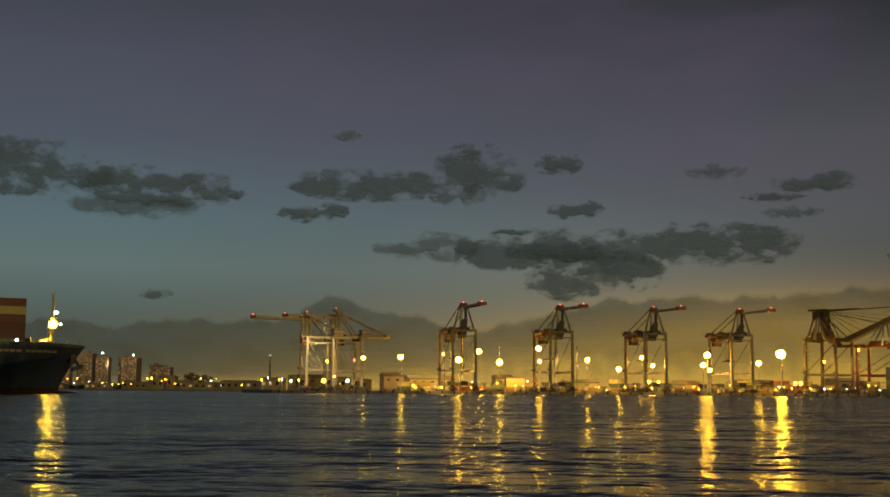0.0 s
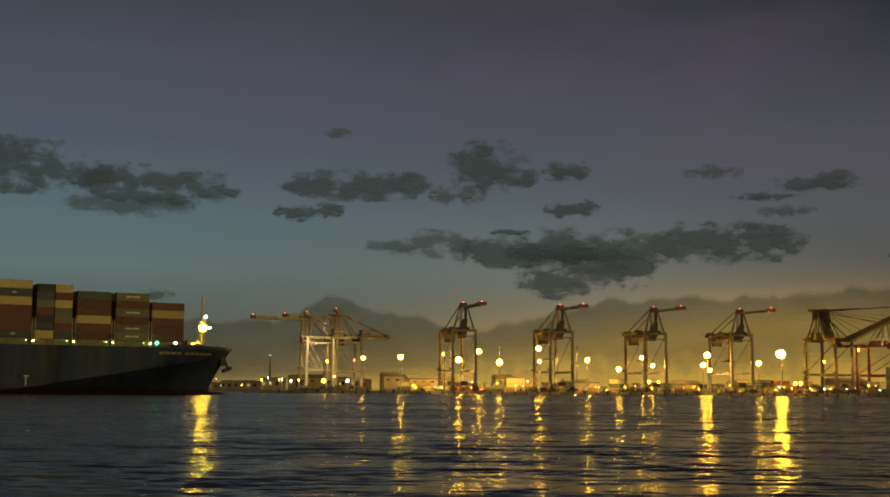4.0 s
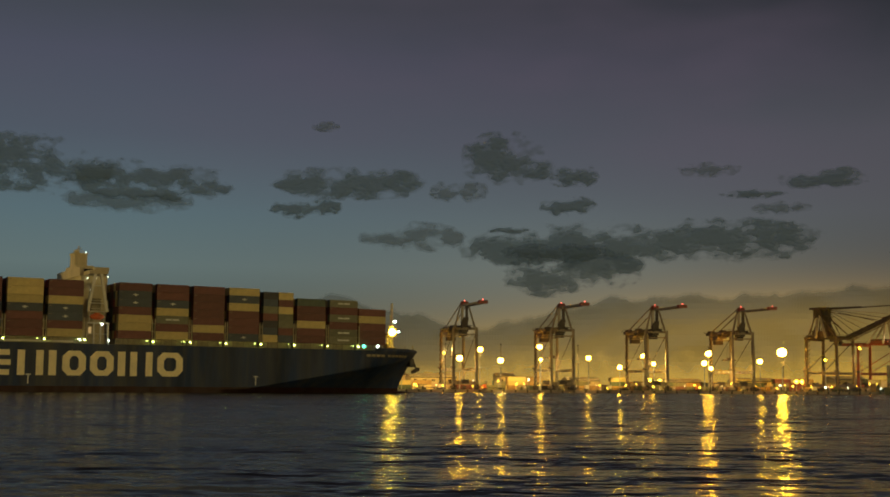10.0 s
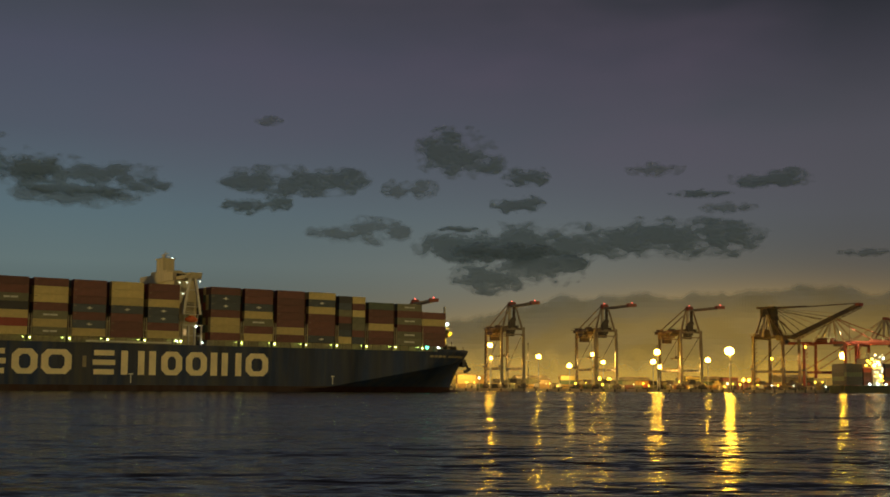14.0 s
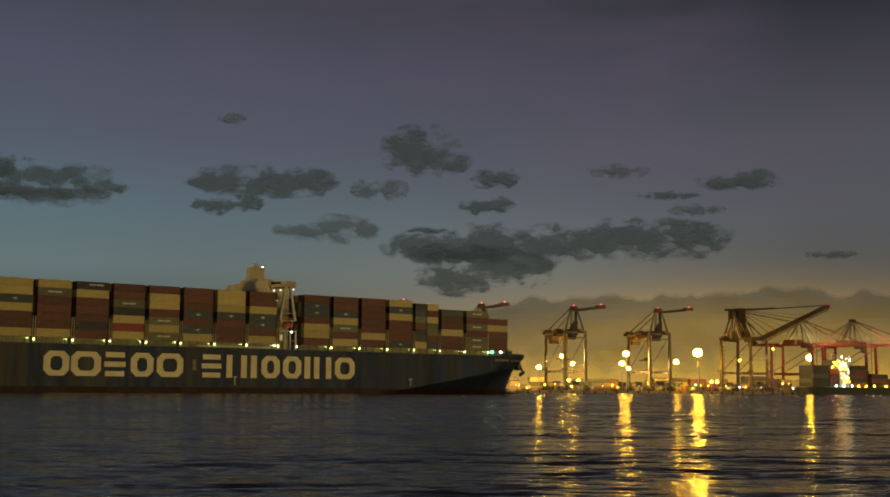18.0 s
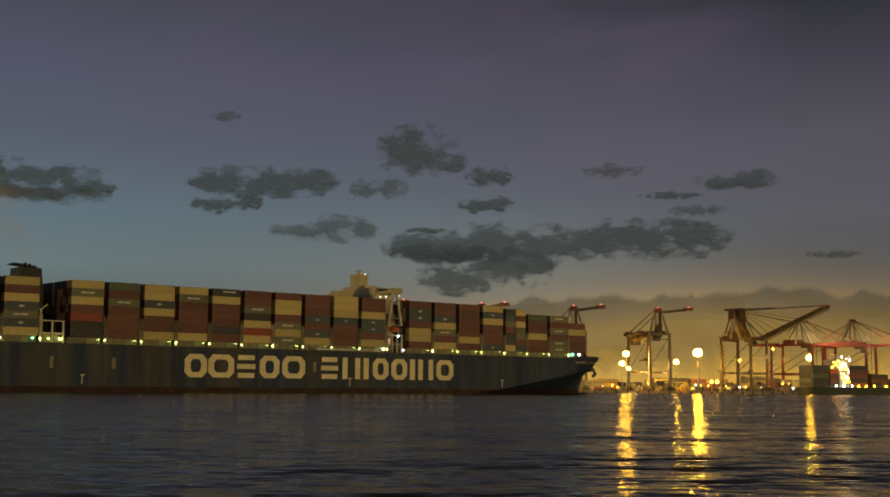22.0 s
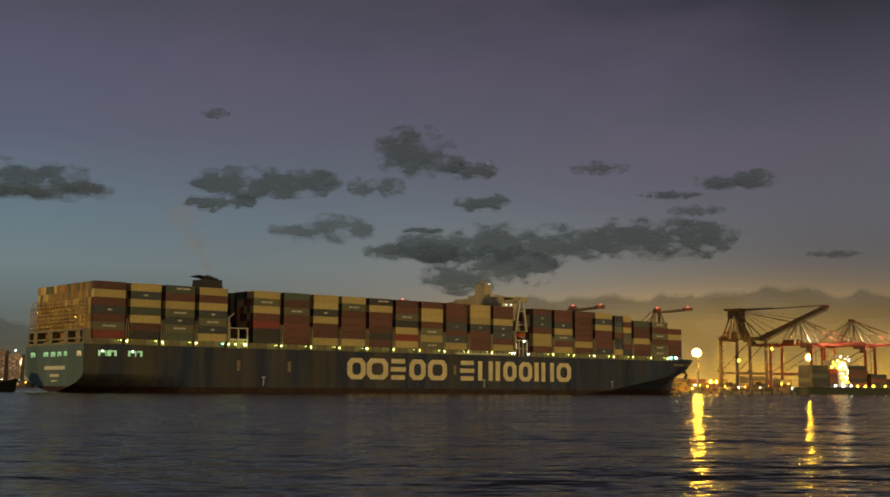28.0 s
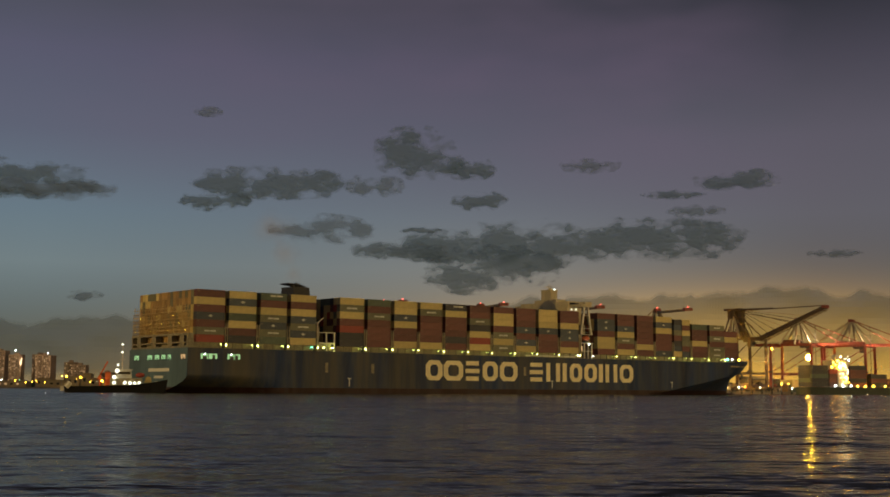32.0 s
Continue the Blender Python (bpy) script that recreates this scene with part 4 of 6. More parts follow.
# forecastle: foremast, winches, floodlight that is turned away later on
fm = Build().tube((14.8, 0, DECK), (14.8, 0, 38.4), 0.95, 0.5, n=10).box(14.0, 15.6, -0.9, 0.9, 33.0, 33.2).box(13.6, 16.4, -1.6, 1.6, 28.4, 28.7).box(13.4, 16.6, -1.5, 1.5, 24.4, 24.7).beam((12.0, 0, DECK), (14.6, 0, 27.0), 0.4)
mast = part("foremast", fm, M["white"], ship, "slim cream foremast on the forecastle")
part("mast_light", Build().ball((16.0, -0.6, 30.5), 0.62), M["cool"], mast, "white mast light")
flood = part("mast_floodlight", Build().box(-0.75, 0.75, -0.1, 0.35, -0.85, 0.85), M["dark"], ship, "floodlight in a dark housing")
flood.location = (14.7, -1.0, 26.0)
part("lamp_face", Build().ball((0, -0.3, 0), 1.5, 0.8, 1.4), M["mast_flood"], flood, "glowing yellow lamp face")
part("lamp_shade", Build().box(-1.7, 1.7, 0.5, 0.7, -1.7, 1.7), M["dark"], flood)
part("lamp_face", Build().ball((-3.2, -0.5, -6.9), 1.6, 0.7, 0.8), M["mast_flood"], flood, "glowing yellow deck floodlight")
part("lamp_shade", Build().box(-5.2, -1.2, 0.4, 0.6, -8.2, -5.6), M["dark"], flood)
flood2 = part("mast_floodlight", Build().box(-0.5, 0.5, -0.1, 0.3, -0.5, 0.5), M["dark"], ship)
flood2.location = (17.6, -1.0, 26.1)
part("lamp_face", Build().ball((0, -0.12, 0), 0.55, 0.3, 0.5), M["cool"], flood2)
part("lamp_shade", Build().box(-0.8, 0.8, 0.32, 0.5, -0.8, 0.8), M["dark"], flood2)
fc = Build().box(8.0, 13.5, -6.0, 6.0, DECK, 19.4).tube((9.5, -9, DECK + 1.2), (9.5, -5, DECK + 1.2), 1.1).tube((12.5, -7, DECK + 1.2), (12.5, -3, DECK + 1.2), 1.1).box(3.0, 6.5, -4, 4, DECK, 20.5)
part("windlass", fc, M["coaming"], ship, "cream windlass and mooring winches")
part("breakwater", Build().beam((2.0, -21, DECK + 1.6), (7.0, 0, DECK + 1.6), 0.4, 3.2).beam((2.0, 21, DECK + 1.6), (7.0, 0, DECK + 1.6), 0.4, 3.2), M["coaming"], ship)
part("sidelight", Build().ball((-10.5, -24.0, DECK + 1.6), 0.75), M["starboard"], ship, "green starboard lamp")
part("work_lamp", Build().ball((-2.4, -20.5, DECK + 1.9), 0.55), M["cool"], ship)
bo = Build()
for x, y, h in ((21.5, -1.5, 2.6), (25.8, -0.4, 3.2), (24.0, -1.6, 1.2), (19.0, -5.0, 1.2)):
    bo.tube((x, y, DECK), (x - (1.0 if h > 2 else 0), y, DECK + h), 0.16)
part("bow_fitting", bo, M["coaming"], ship)
anchor = Build().box(20.4, 22.8, -6.4, -3.4, 11.2, 14.6, taper=0.3).beam((22.4, -6.0, 13.0), (23.6, -6.6, 9.6), 0.8).beam((21.0, -7.2, 9.0), (25.2, -5.2, 10.4), 1.1, 1.3).tube((21.4, -5.4, 14.2), (20.6, -3.6, 15.2), 0.9)
part("anchor", anchor, M["dark"], ship, "dark stockless anchor in its pocket")


# ---- the port: quay, cranes, lamps ----
def quay_y(x):
    return 790 + 0.3 * (x + 40)


quay = new("quay", Build().add([(-150, 752, -3), (300, 889, -3), (620, 900, -3), (700, 1500, -3), (-330, 1500, -3), (-190, 850, -3), (-150, 752, 1.9), (300, 889, 1.9), (620, 900, 1.9), (700, 1500, 1.9), (-330, 1500, 1.9), (-190, 850, 1.9)],
                               [(6, 7, 8, 9, 10, 11)] + [(i, (i + 1) % 6, 6 + (i + 1) % 6, 6 + i) for i in range(6)]).mesh("quay", M["quay"]))
tagged(quay, "grey concrete quay of the container terminal", "quay", kind="structure")
fd = Build().box(-0.5, 0.5, -0.6, 0, 0.2, 1.7).mesh("fender", M["black"])
for i in range(60):
    x = -146 + i * 7.4
    f = new("fender", fd)
    f.parent = quay
    f.location = (x, 752 + (x + 150) * 137 / 450 - 0.02, 0)


wl = Build()
for i in range(110):
    x = -146 + i * 4.0
    y = 752 + (x + 150) * 137 / 450 + 2.6
    wl.box(x - 0.07, x + 0.07, y - 0.07, y + 0.07, 1.9, 3.1)
wl.beam((-148, 755.2, 3.05), (294, 889.8, 3.05), 0.1, 0.12).beam((-148, 755.2, 2.5), (294, 889.8, 2.5), 0.08, 0.1)
part("edge_railing", wl, M["dark"], quay)["kind"] = "stuff"


def crane(label, x, y, turn, gauge=32, width=15, girder=39.0, apex=57.0, back=14, boom=40, rise=22.0, boom_z=None, paint="crane", boom_paint="crane_dark", apex_at=None, stays=True, group="ship-to-shore cranes", house_at=-4, beacons=True, house_h=3.6, boom_deep=2.0, plain=False):
    """A ship-to-shore gantry crane; its boom points along +x of its own space."""
    c = thing("gantry_crane", label, "crane", pose(x, y, 1.9, 0, 0, turn), group)
    g, w = gauge / 2, width / 2
    for u in (-g, g):
        for v in (-w, w):
            part("leg", Build().beam((u, v, 2.2), (u * 0.97, v, girder), 2.0, 1.7, w2=1.6), M[paint], c)
            bg_ = Build().box(u - 4.8, u + 4.8, v - 1.0, v + 1.0, 0.9, 2.2).box(u - 2.6, u + 2.6, v - 0.9, v + 0.9, 2.2, 3.4, taper=0.3)
            bogie = part("bogie", bg_, M["crane_dark"], c)
            wl = Build()
            for k in range(4):
                wl.tube((u - 3.6 + k * 2.4, v - 0.5, 0.55), (u - 3.6 + k * 2.4, v + 0.5, 0.55), 0.55, n=10)
            part("wheel_set", wl, M["black"], bogie)
        part("sill_beam", Build().beam((u, -w, 4.0), (u, w, 4.0), 1.5, 2.0), M[paint], c)
        part("portal_beam", Build().beam((u, -w, girder - 1.0), (u, w, girder - 1.0), 1.3, 1.5), M[paint], c)
    for v in (-w, w):
        part("portal_beam", Build().beam((-g, v, 12.5), (g, v, 12.5), 1.2, 1.6), M[paint], c)
        if not plain:
            part("brace", Build().beam((-g, v, 13.2), (g, v, girder - 2.0), 0.45 if stays else 0.28, 0.45 if stays else 0.28), M[boom_paint], c)
    for v in (-2.6, 2.6):
        part("girder", Build().beam((-g - back, v, girder), (g + 2, v, girder), 1.0, 1.9), M[boom_paint], c)
    a = g - 2 if apex_at is None else apex_at
    for v in () if plain else (-1, 1):
        part("apex_leg", Build().beam((g - 1, v * (w - 1), girder), (a, v * 2.0, apex), 1.1, 1.0, w2=0.8), M["crane_pale" if paint == "crane_red" else paint], c)
        part("back_stay", Build().beam((a, v * 2.0, apex - 0.5), (-g - back * 0.6, v * 2.6, girder + 0.8), 0.5, 0.5), M["crane_pale" if paint == "crane_red" else paint], c)
    head = Build().box(a - 1.4, a + 1.4, -3.4, 3.4, apex - 1.6, apex + 0.4)
    if not stays:
        head = Build().box(a - 1.9, a + 1.9, -2.0, 2.0, apex - 2.6, apex + 0.3, taper=0.3).box(a - 1.0, a + 1.0, -2.6, 2.6, apex - 1.8, apex - 0.8).tube((a, -2.3, apex - 1.2), (a, 2.3, apex - 1.2), 1.5, n=12)
    part("apex_beam", head, M["crane_red"] if paint == "crane" else M[boom_paint], c, "dark red head beam")
    bz = girder if boom_z is None else boom_z
    tip = (g + 2 + boom * math.cos(radians(rise)), bz + boom * math.sin(radians(rise)))
    bm_ = part("boom", Build().beam((g + 2, -2.2, bz), (tip[0], -2.2, tip[1]), 0.8, boom_deep).beam((g + 2, 2.2, bz), (tip[0], 2.2, tip[1]), 0.8, boom_deep), M["crane" if boom_deep < 2 else boom_paint], c)
    for k in range(6):
        s = (k + 0.5) / 6
        part("boom_tie", Build().box(-0.3, 0.3, -2.2, 2.2, -0.5, 0.5), M[boom_paint], bm_).location = (g + 2 + (tip[0] - g - 2) * s, 0, bz + (tip[1] - bz) * s)
    if not stays:
        # one post pale, one dark: the column's lit and shaded halves, in paint
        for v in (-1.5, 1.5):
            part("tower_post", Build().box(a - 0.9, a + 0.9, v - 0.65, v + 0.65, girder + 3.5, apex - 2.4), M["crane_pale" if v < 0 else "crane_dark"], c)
        part("hoist_tower", Build().box(a - 1.6, a + 1.6, -2.0, 2.0, girder - 3.2, girder + 5.0).box(a - 2.1, a + 2.1, -2.3, 2.3, girder + 0.6, girder + 1.0).box(a - 0.8, a + 1.9, -0.6, 2.2, girder + 3.8, girder + 6.2), M["crane_dark"], c, "dark hoist tower under the head")
        part("stair_tower", Build().box(-g - 5.5, -g - 2.0, -3.0, 3.0, girder - 7.4, girder - 3.6), M["crane_dark"], c)
        for u in (-g, g):
            part("portal_beam", Build().beam((u, -w, girder - 4.6), (u, w, girder - 4.6), 0.7, 0.8), M[paint], c)
        for v in (-w, w):
            part("girder_tie", Build().beam((-g, v, girder - 0.4), (g * 0.2, v, girder - 0.4), 0.8, 1.1), M[paint], c)
        for v in (-1.4, 1.4):
            part("hoist_rope", Build().beam((-4.0, v, girder - 1.0), (-4.0, v, 22.0), 0.12, 0.12), M["crane_dark"], c)
        part("spreader", Build().box(-5.2, -2.8, -4.6, 4.6, 20.4, 21.2).box(-4.8, -3.2, -1.6, 1.6, 21.2, 22.4), M["crane_dark"], c, "dark spreader hanging on its ropes")
    else:
        for v in () if plain else (-2.0, 2.0):
            part("mast_leg", Build().beam((a, v, apex), (-g + 5, v * 3.4, girder), 1.3, 1.3), M["crane_pale"], c)
            part("mast_leg", Build().beam((a, v, apex), (2.0, v * 4.4, girder), 1.2, 1.2), M["crane_pale"], c)
            part("fore_stay", Build().beam((a, v, apex), (tip[0] - 2, v, tip[1] + 1.0), 0.28, 0.32), M[boom_paint], c)
            part("fore_stay", Build().beam((a, v, apex), ((g + tip[0]) / 2, v, (bz + tip[1]) / 2 + 1.0), 0.28, 0.32), M[boom_paint], c)
    part("tip_head", Build().box(tip[0] - 1.6, tip[0] + 1.2, -2.8, 2.8, tip[1] - 0.8, tip[1] + 1.2), M["crane_red"], c)
    hz = girder + (1.0 if stays else -3.6)
    hl = 3 if plain else 9
    mh = part("machinery_house", Build().box(house_at - hl, house_at + 3, -3.6, 3.6, hz, hz + house_h), M[paint], c, "boxy machinery house")
    part("house_roof", Build().box(house_at - hl - 0.4, house_at + 3.4, -3.9, 3.9, hz + house_h, hz + house_h + 0.4), M["crane_dark"], mh)
    part("house_sill", Build().box(house_at - hl - 0.3, house_at + 3.3, -3.8, 3.8, hz + 1.2, hz + 1.6), M["crane_dark"], mh)
    cab = part("trolley_cab", Build().box(g - 7, g - 3.5, -2.4, 2.4, girder - 5.5, girder - 1.4).box(g - 8.5, g - 1, -3.0, 3.0, girder - 1.6, girder - 0.9), M["crane_dark"], c)
    part("cab_window", Build().box(g - 3.52, g - 3.4, -2.0, 2.0, girder - 4.6, girder - 2.6), M["glass"], cab)
    for v in (-1, 1):
        cw = part("catwalk", Build().box(-g - back, g + 2, v * 4.0 - 0.5, v * 4.0 + 0.5, girder + 0.8, girder + 0.95), M["crane_dark"], c)
        rl = Build().box(-g - back, g + 2, v * 4.5 - 0.05, v * 4.5 + 0.05, girder + 1.9, girder + 2.02)
        for k in range(9):
            x0 = -g - back + (2 * g + back + 2) * k / 8
            rl.box(x0 - 0.06, x0 + 0.06, v * 4.5 - 0.05, v * 4.5 + 0.05, girder + 0.9, girder + 1.9)
        part("railing", rl, M["crane"], cw)
    part("hoist_box", Build().box(house_at + 3.5, house_at + 8, -2.8, 2.8, girder - 2.6, girder - 0.4), M["crane_dark"], c)
    for x0 in (house_at + 4.5, -g - back + 2):
        part("hoist_drum", Build().tube((x0, -2.4, girder + 1.6), (x0, 2.4, girder + 1.6), 0.85), M["crane_dark"], c)
    for u in (-g, g):
        part("leg_platform", Build().box(u - 1.8, u + 1.8, -w - 1.6, -w + 1.2, 13.4, 13.6).box(u - 1.8, u + 1.8, -w - 1.6, -w - 1.5, 13.6, 14.6), M["crane_dark"], c)
        part("equipment_box", Build().box(u - 1.4, u + 1.4, -2.2, 2.2, 3.6, 6.2), M["crane_dark"], c)
    for k in range(11):
        z = 3 + k * (girder - 5) / 11
        part("stair_flight", Build().beam((-g + 1.2, -w - 1.1, z), (-g + 3.6, -w - 1.1, z + (girder - 5) / 11), 0.9, 0.15), M[boom_paint], c)
    for q in ((a, 0, apex + 0.8), (tip[0], 0, tip[1] + 1.6)) if beacons else ():
        part("beacon", Build().ball(q, 0.36), M["redlamp"], c, "red warning light")
    return c


for nm, x, dy in (("weathered grey gantry crane with a dark red head", -42.0, 20), ("weathered grey gantry crane with a dark red head", 19.5, 20), ("weathered grey gantry crane with a dark red head", 81.0, 20), ("weathered grey gantry crane with a dark red head", 139.6, 20)):
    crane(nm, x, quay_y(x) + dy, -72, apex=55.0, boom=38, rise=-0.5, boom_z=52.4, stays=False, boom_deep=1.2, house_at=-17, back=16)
big = crane("brown gantry crane with a long raised boom", 209.0, quay_y(207) + 18, -42, gauge=23, width=23, girder=36.6, apex=56, boom=52, rise=22.5, back=6, apex_at=-7, paint="crane_brown", beacons=False, house_at=-2, house_h=3.6)
for v in (-9.0, -3.0, 3.0, 9.0):
    part("head_post", Build().beam((-9.5, v, 39.0), (-6.5, v * 0.5, 57.5), 0.7, 0.7), M["crane_dark"], big)
    part("head_post", Build().beam((3.0, v, 39.0), (-4.5, v * 0.5, 57.5), 0.6, 0.6), M["crane_dark"], big)
part("head_deck", Build().box(-12.0, 1.0, -5.0, 5.0, 56.2, 57.6).box(-3.0, 24.0, -1.4, 1.4, 56.4, 57.4).box(-9.6, -4.0, -4.0, 4.0, 50.5, 56.2), M["crane_dark"], big, "dark head platform")
part("hoist_tower", Build().box(-2.4, 0.6, -2.0, 2.0, 37.5, 56.4), M["crane_dark"], big, "dark hoist tower under the head")
for z in (42.0, 46.5, 51.0):
    part("tower_platform", Build().box(-4.2, 2.4, -3.2, 3.2, z, z + 0.3).box(-4.2, 2.4, -3.2, -3.1, z + 0.3, z + 1.3), M["crane_brown"], big)
bx0, bz0, bx1, bz1 = 13.5, 36.6, 13.5 + 52 * math.cos(radians(22.5)), 36.6 + 52 * math.sin(radians(22.5))
for v in (-2.2, 2.2):
    part("boom_chord", Build().beam((bx0 + 1.0, v, bz0 - 2.4), (bx1 + 0.6, v, bz1 - 1.6), 0.5, 0.5), M["crane"], big)
    for k in range(14):
        s, s2 = k / 14, (k + 0.5) / 14
        part("boom_lacing", Build().beam((bx0 + (bx1 - bx0) * s, v, bz0 + (bz1 - bz0) * s), (bx0 + 1 + (bx1 - bx0) * s2, v, bz0 - 2.4 + (bz1 - bz0) * s2), 0.3, 0.3), M["crane_dark"], big)
for k in range(7):
    part("stay_rope", Build().beam((-4.0, 1.5, 57.0), (13 + k * 5.6, 1.5, 37.4 + k * 2.3), 0.3, 0.3), M["crane_pale" if k % 3 == 0 else "crane_dark"], big)
for x, tn in ((252.0, -35), (294.0, -35)):
    crane("red gantry crane with stays spread from its head", x, quay_y(x) + 26, tn, gauge=30, width=23, girder=33.5, apex=52, boom=30, rise=0, back=18, apex_at=2, paint="crane_red", boom_paint="crane_red", group="red gantry cranes", beacons=False, house_at=0, house_h=2.0)
for x, y, gz, az, bz, bk, at in ((-131.0, 800, 33.5, 49, 44.6, 12, 7.0), (-118.0, 838, 35.0, 53.5, 47.8, 21, 7.0)):
    pale = crane("pale gantry crane with a level boom", x, y, 203, gauge=17.5, width=16, girder=gz, apex=az, boom=31, rise=1.5, boom_z=bz, back=bk, apex_at=at, paint="crane_pale", boom_paint="crane_pale", group="pale gantry cranes", house_at=-13, plain=True)
    for u in (5.2, 7.6, 10.0):
        for v in (-2.4, 2.4):
            part("tower_post", Build().beam((u, v, gz), (u, v, bz + 1.0), 1.1, 1.1), M["crane_pale"], pale, "pale lit tower post")
    part("tower_base", Build().box(4.6, 10.6, -3.0, 3.0, gz - 3.6, gz + 0.8), M["crane_red"], pale, "dark red base of the tower")
    part("tower_deck", Build().box(4.0, 11.4, -3.6, 3.6, bz + 1.0, bz + 1.5).box(4.0, 11.4, -3.6, -3.5, bz + 1.5, bz + 2.5), M["crane_red"], pale)
    for v in (-8.0, 8.0):
        part("brace", Build().beam((8.2, v, gz - 1.5), (-2.0, v, 14.0), 0.7, 0.7), M["crane_pale"], pale)
        part("brace", Build().beam((8.2, v, gz - 8.5), (0.0, v, 14.0), 0.5, 0.5), M["crane_pale"], pale)
        part("portal_beam", Build().beam((-8.75, v, gz - 3.8), (8.75, v, gz - 3.8), 0.7, 0.9), M["crane_pale"], pale)
        part("back_stay", Build().beam((at, v * 0.3, az - 0.5), (-6.5, v * 0.6, gz + 1.0), 0.9, 0.9), M["crane_pale"], pale)
        part("back_stay", Build().beam((at - 1.0, v * 0.25, az - 1.5), (-8.75 - bk + 1.0, v * 0.3, gz + 1.2), 0.8, 0.8), M["crane_pale"], pale)


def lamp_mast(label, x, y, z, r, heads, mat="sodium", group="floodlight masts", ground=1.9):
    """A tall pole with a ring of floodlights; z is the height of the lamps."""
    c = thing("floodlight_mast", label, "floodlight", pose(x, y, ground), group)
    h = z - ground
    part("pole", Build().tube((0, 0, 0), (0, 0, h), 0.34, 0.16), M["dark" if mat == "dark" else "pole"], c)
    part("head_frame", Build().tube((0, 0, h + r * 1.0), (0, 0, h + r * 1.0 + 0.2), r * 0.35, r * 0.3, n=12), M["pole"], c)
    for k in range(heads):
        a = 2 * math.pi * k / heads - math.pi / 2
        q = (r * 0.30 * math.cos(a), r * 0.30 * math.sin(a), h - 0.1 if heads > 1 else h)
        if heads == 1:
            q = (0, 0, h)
        # heads in the dark material give no light
        part("floodlight", Build().ball(q, r * 0.85, None, r * 0.98, 12, 8), M[mat], c, "dark head without a lamp" if mat == "dark" else "glowing sodium floodlight")
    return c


HIGH = "tall mast with glowing yellow floodlights"
for x, z, r, hd in ((-76.9, 23.0, 1.3, 4), (-41.0, 21.7, 1.6, 4), (-28.3, 27.3, 1.5, 4), (-15.1, 20.5, 1.6, 4), (10.0, 29.6, 1.4, 4), (41.8, 22.7, 1.3, 4), (62.4, 17.0, 1.3, 4), (78.1, 24.6, 1.1, 3),
                    (85.3, 19.5, 1.1, 3), (122.6, 26.7, 1.7, 4), (119.7, 20.3, 1.5, 4), (124.3, 16.9, 1.1, 3), (158.4, 21.9, 1.5, 4), (-99.8, 22.0, 1.0, 3)):
    lamp_mast(HIGH, x, quay_y(x) + 15, z, r, hd)
lamp_mast("very bright tall mast of yellow floodlights", 174.0, quay_y(174.0) + 15, 28.2, 2.6, 6, "sodium_big")
lamp_mast("bright tall mast of yellow floodlights behind the moored ship", 266.7, quay_y(266.7) + 42, 26.8, 2.1, 5, "sodium_big")
for x, z, r, mt in ((-123.1, 7.7, 1.5, "sodium_low"), (-50.6, 24.8, 0.7, "sodium_low"), (10.6, 21.2, 1.0, "sodium"), (82.5, 8.7, 1.1, "sodium_low"), (89.0, 8.4, 1.1, "sodium_low"), (204.5, 23.2, 0.9, "sodium_low"), (-121.3, 19.6, 0.8, "sodium_low"), (-116.7, 10.5, 0.7, "sodium_low"),
                    (-108.8, 7.8, 1.0, "cool"), (183.4, 8.4, 1.2, "sodium_low"), (187.4, 8.4, 1.2, "sodium_low"), (229.5, 31.7, 0.8, "sodium_low"), (-104.9, 20.5, 0.9, "redlamp")):
    lamp_mast("short lamp post with a single glowing head", x, quay_y(x) + 13, z, r, 1, mt, "quay lamp posts")
# spots added to light quay and cranes, set apart from the glowing masts
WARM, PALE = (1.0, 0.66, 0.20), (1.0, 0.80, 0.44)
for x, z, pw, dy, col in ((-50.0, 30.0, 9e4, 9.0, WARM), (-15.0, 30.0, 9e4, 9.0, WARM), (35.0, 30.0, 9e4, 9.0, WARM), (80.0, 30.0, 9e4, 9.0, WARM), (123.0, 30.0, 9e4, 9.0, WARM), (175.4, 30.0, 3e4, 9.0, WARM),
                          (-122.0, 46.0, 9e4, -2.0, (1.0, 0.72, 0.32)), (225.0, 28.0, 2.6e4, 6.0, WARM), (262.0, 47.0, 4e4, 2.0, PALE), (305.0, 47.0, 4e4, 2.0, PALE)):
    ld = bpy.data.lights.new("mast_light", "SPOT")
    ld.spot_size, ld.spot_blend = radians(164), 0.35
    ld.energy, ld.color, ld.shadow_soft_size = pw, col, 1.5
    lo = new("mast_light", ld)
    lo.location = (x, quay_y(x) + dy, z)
    # dark mast added behind each spot; it holds no lamp
    lamp_mast("added dark mast behind a fill spot", x, lo.location.y + 8.0, z + 0.8, 0.5, 1, "dark", "hooded yard masts")

# street light of the town, as added spots aimed at the tower fronts
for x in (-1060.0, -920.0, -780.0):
    ld = bpy.data.lights.new("town_fill", "SPOT")
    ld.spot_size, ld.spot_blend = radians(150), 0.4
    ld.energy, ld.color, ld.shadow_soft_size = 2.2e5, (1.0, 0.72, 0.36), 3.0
    lo = new("town_fill", ld)
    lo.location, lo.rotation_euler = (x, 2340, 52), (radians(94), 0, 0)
    # mast added beside the spot; its dark head is no source
    lamp_mast("added dark mast behind a fill spot", x, 2344, 53.0, 0.8, 1, "dark", "hooded town masts", 1.2)

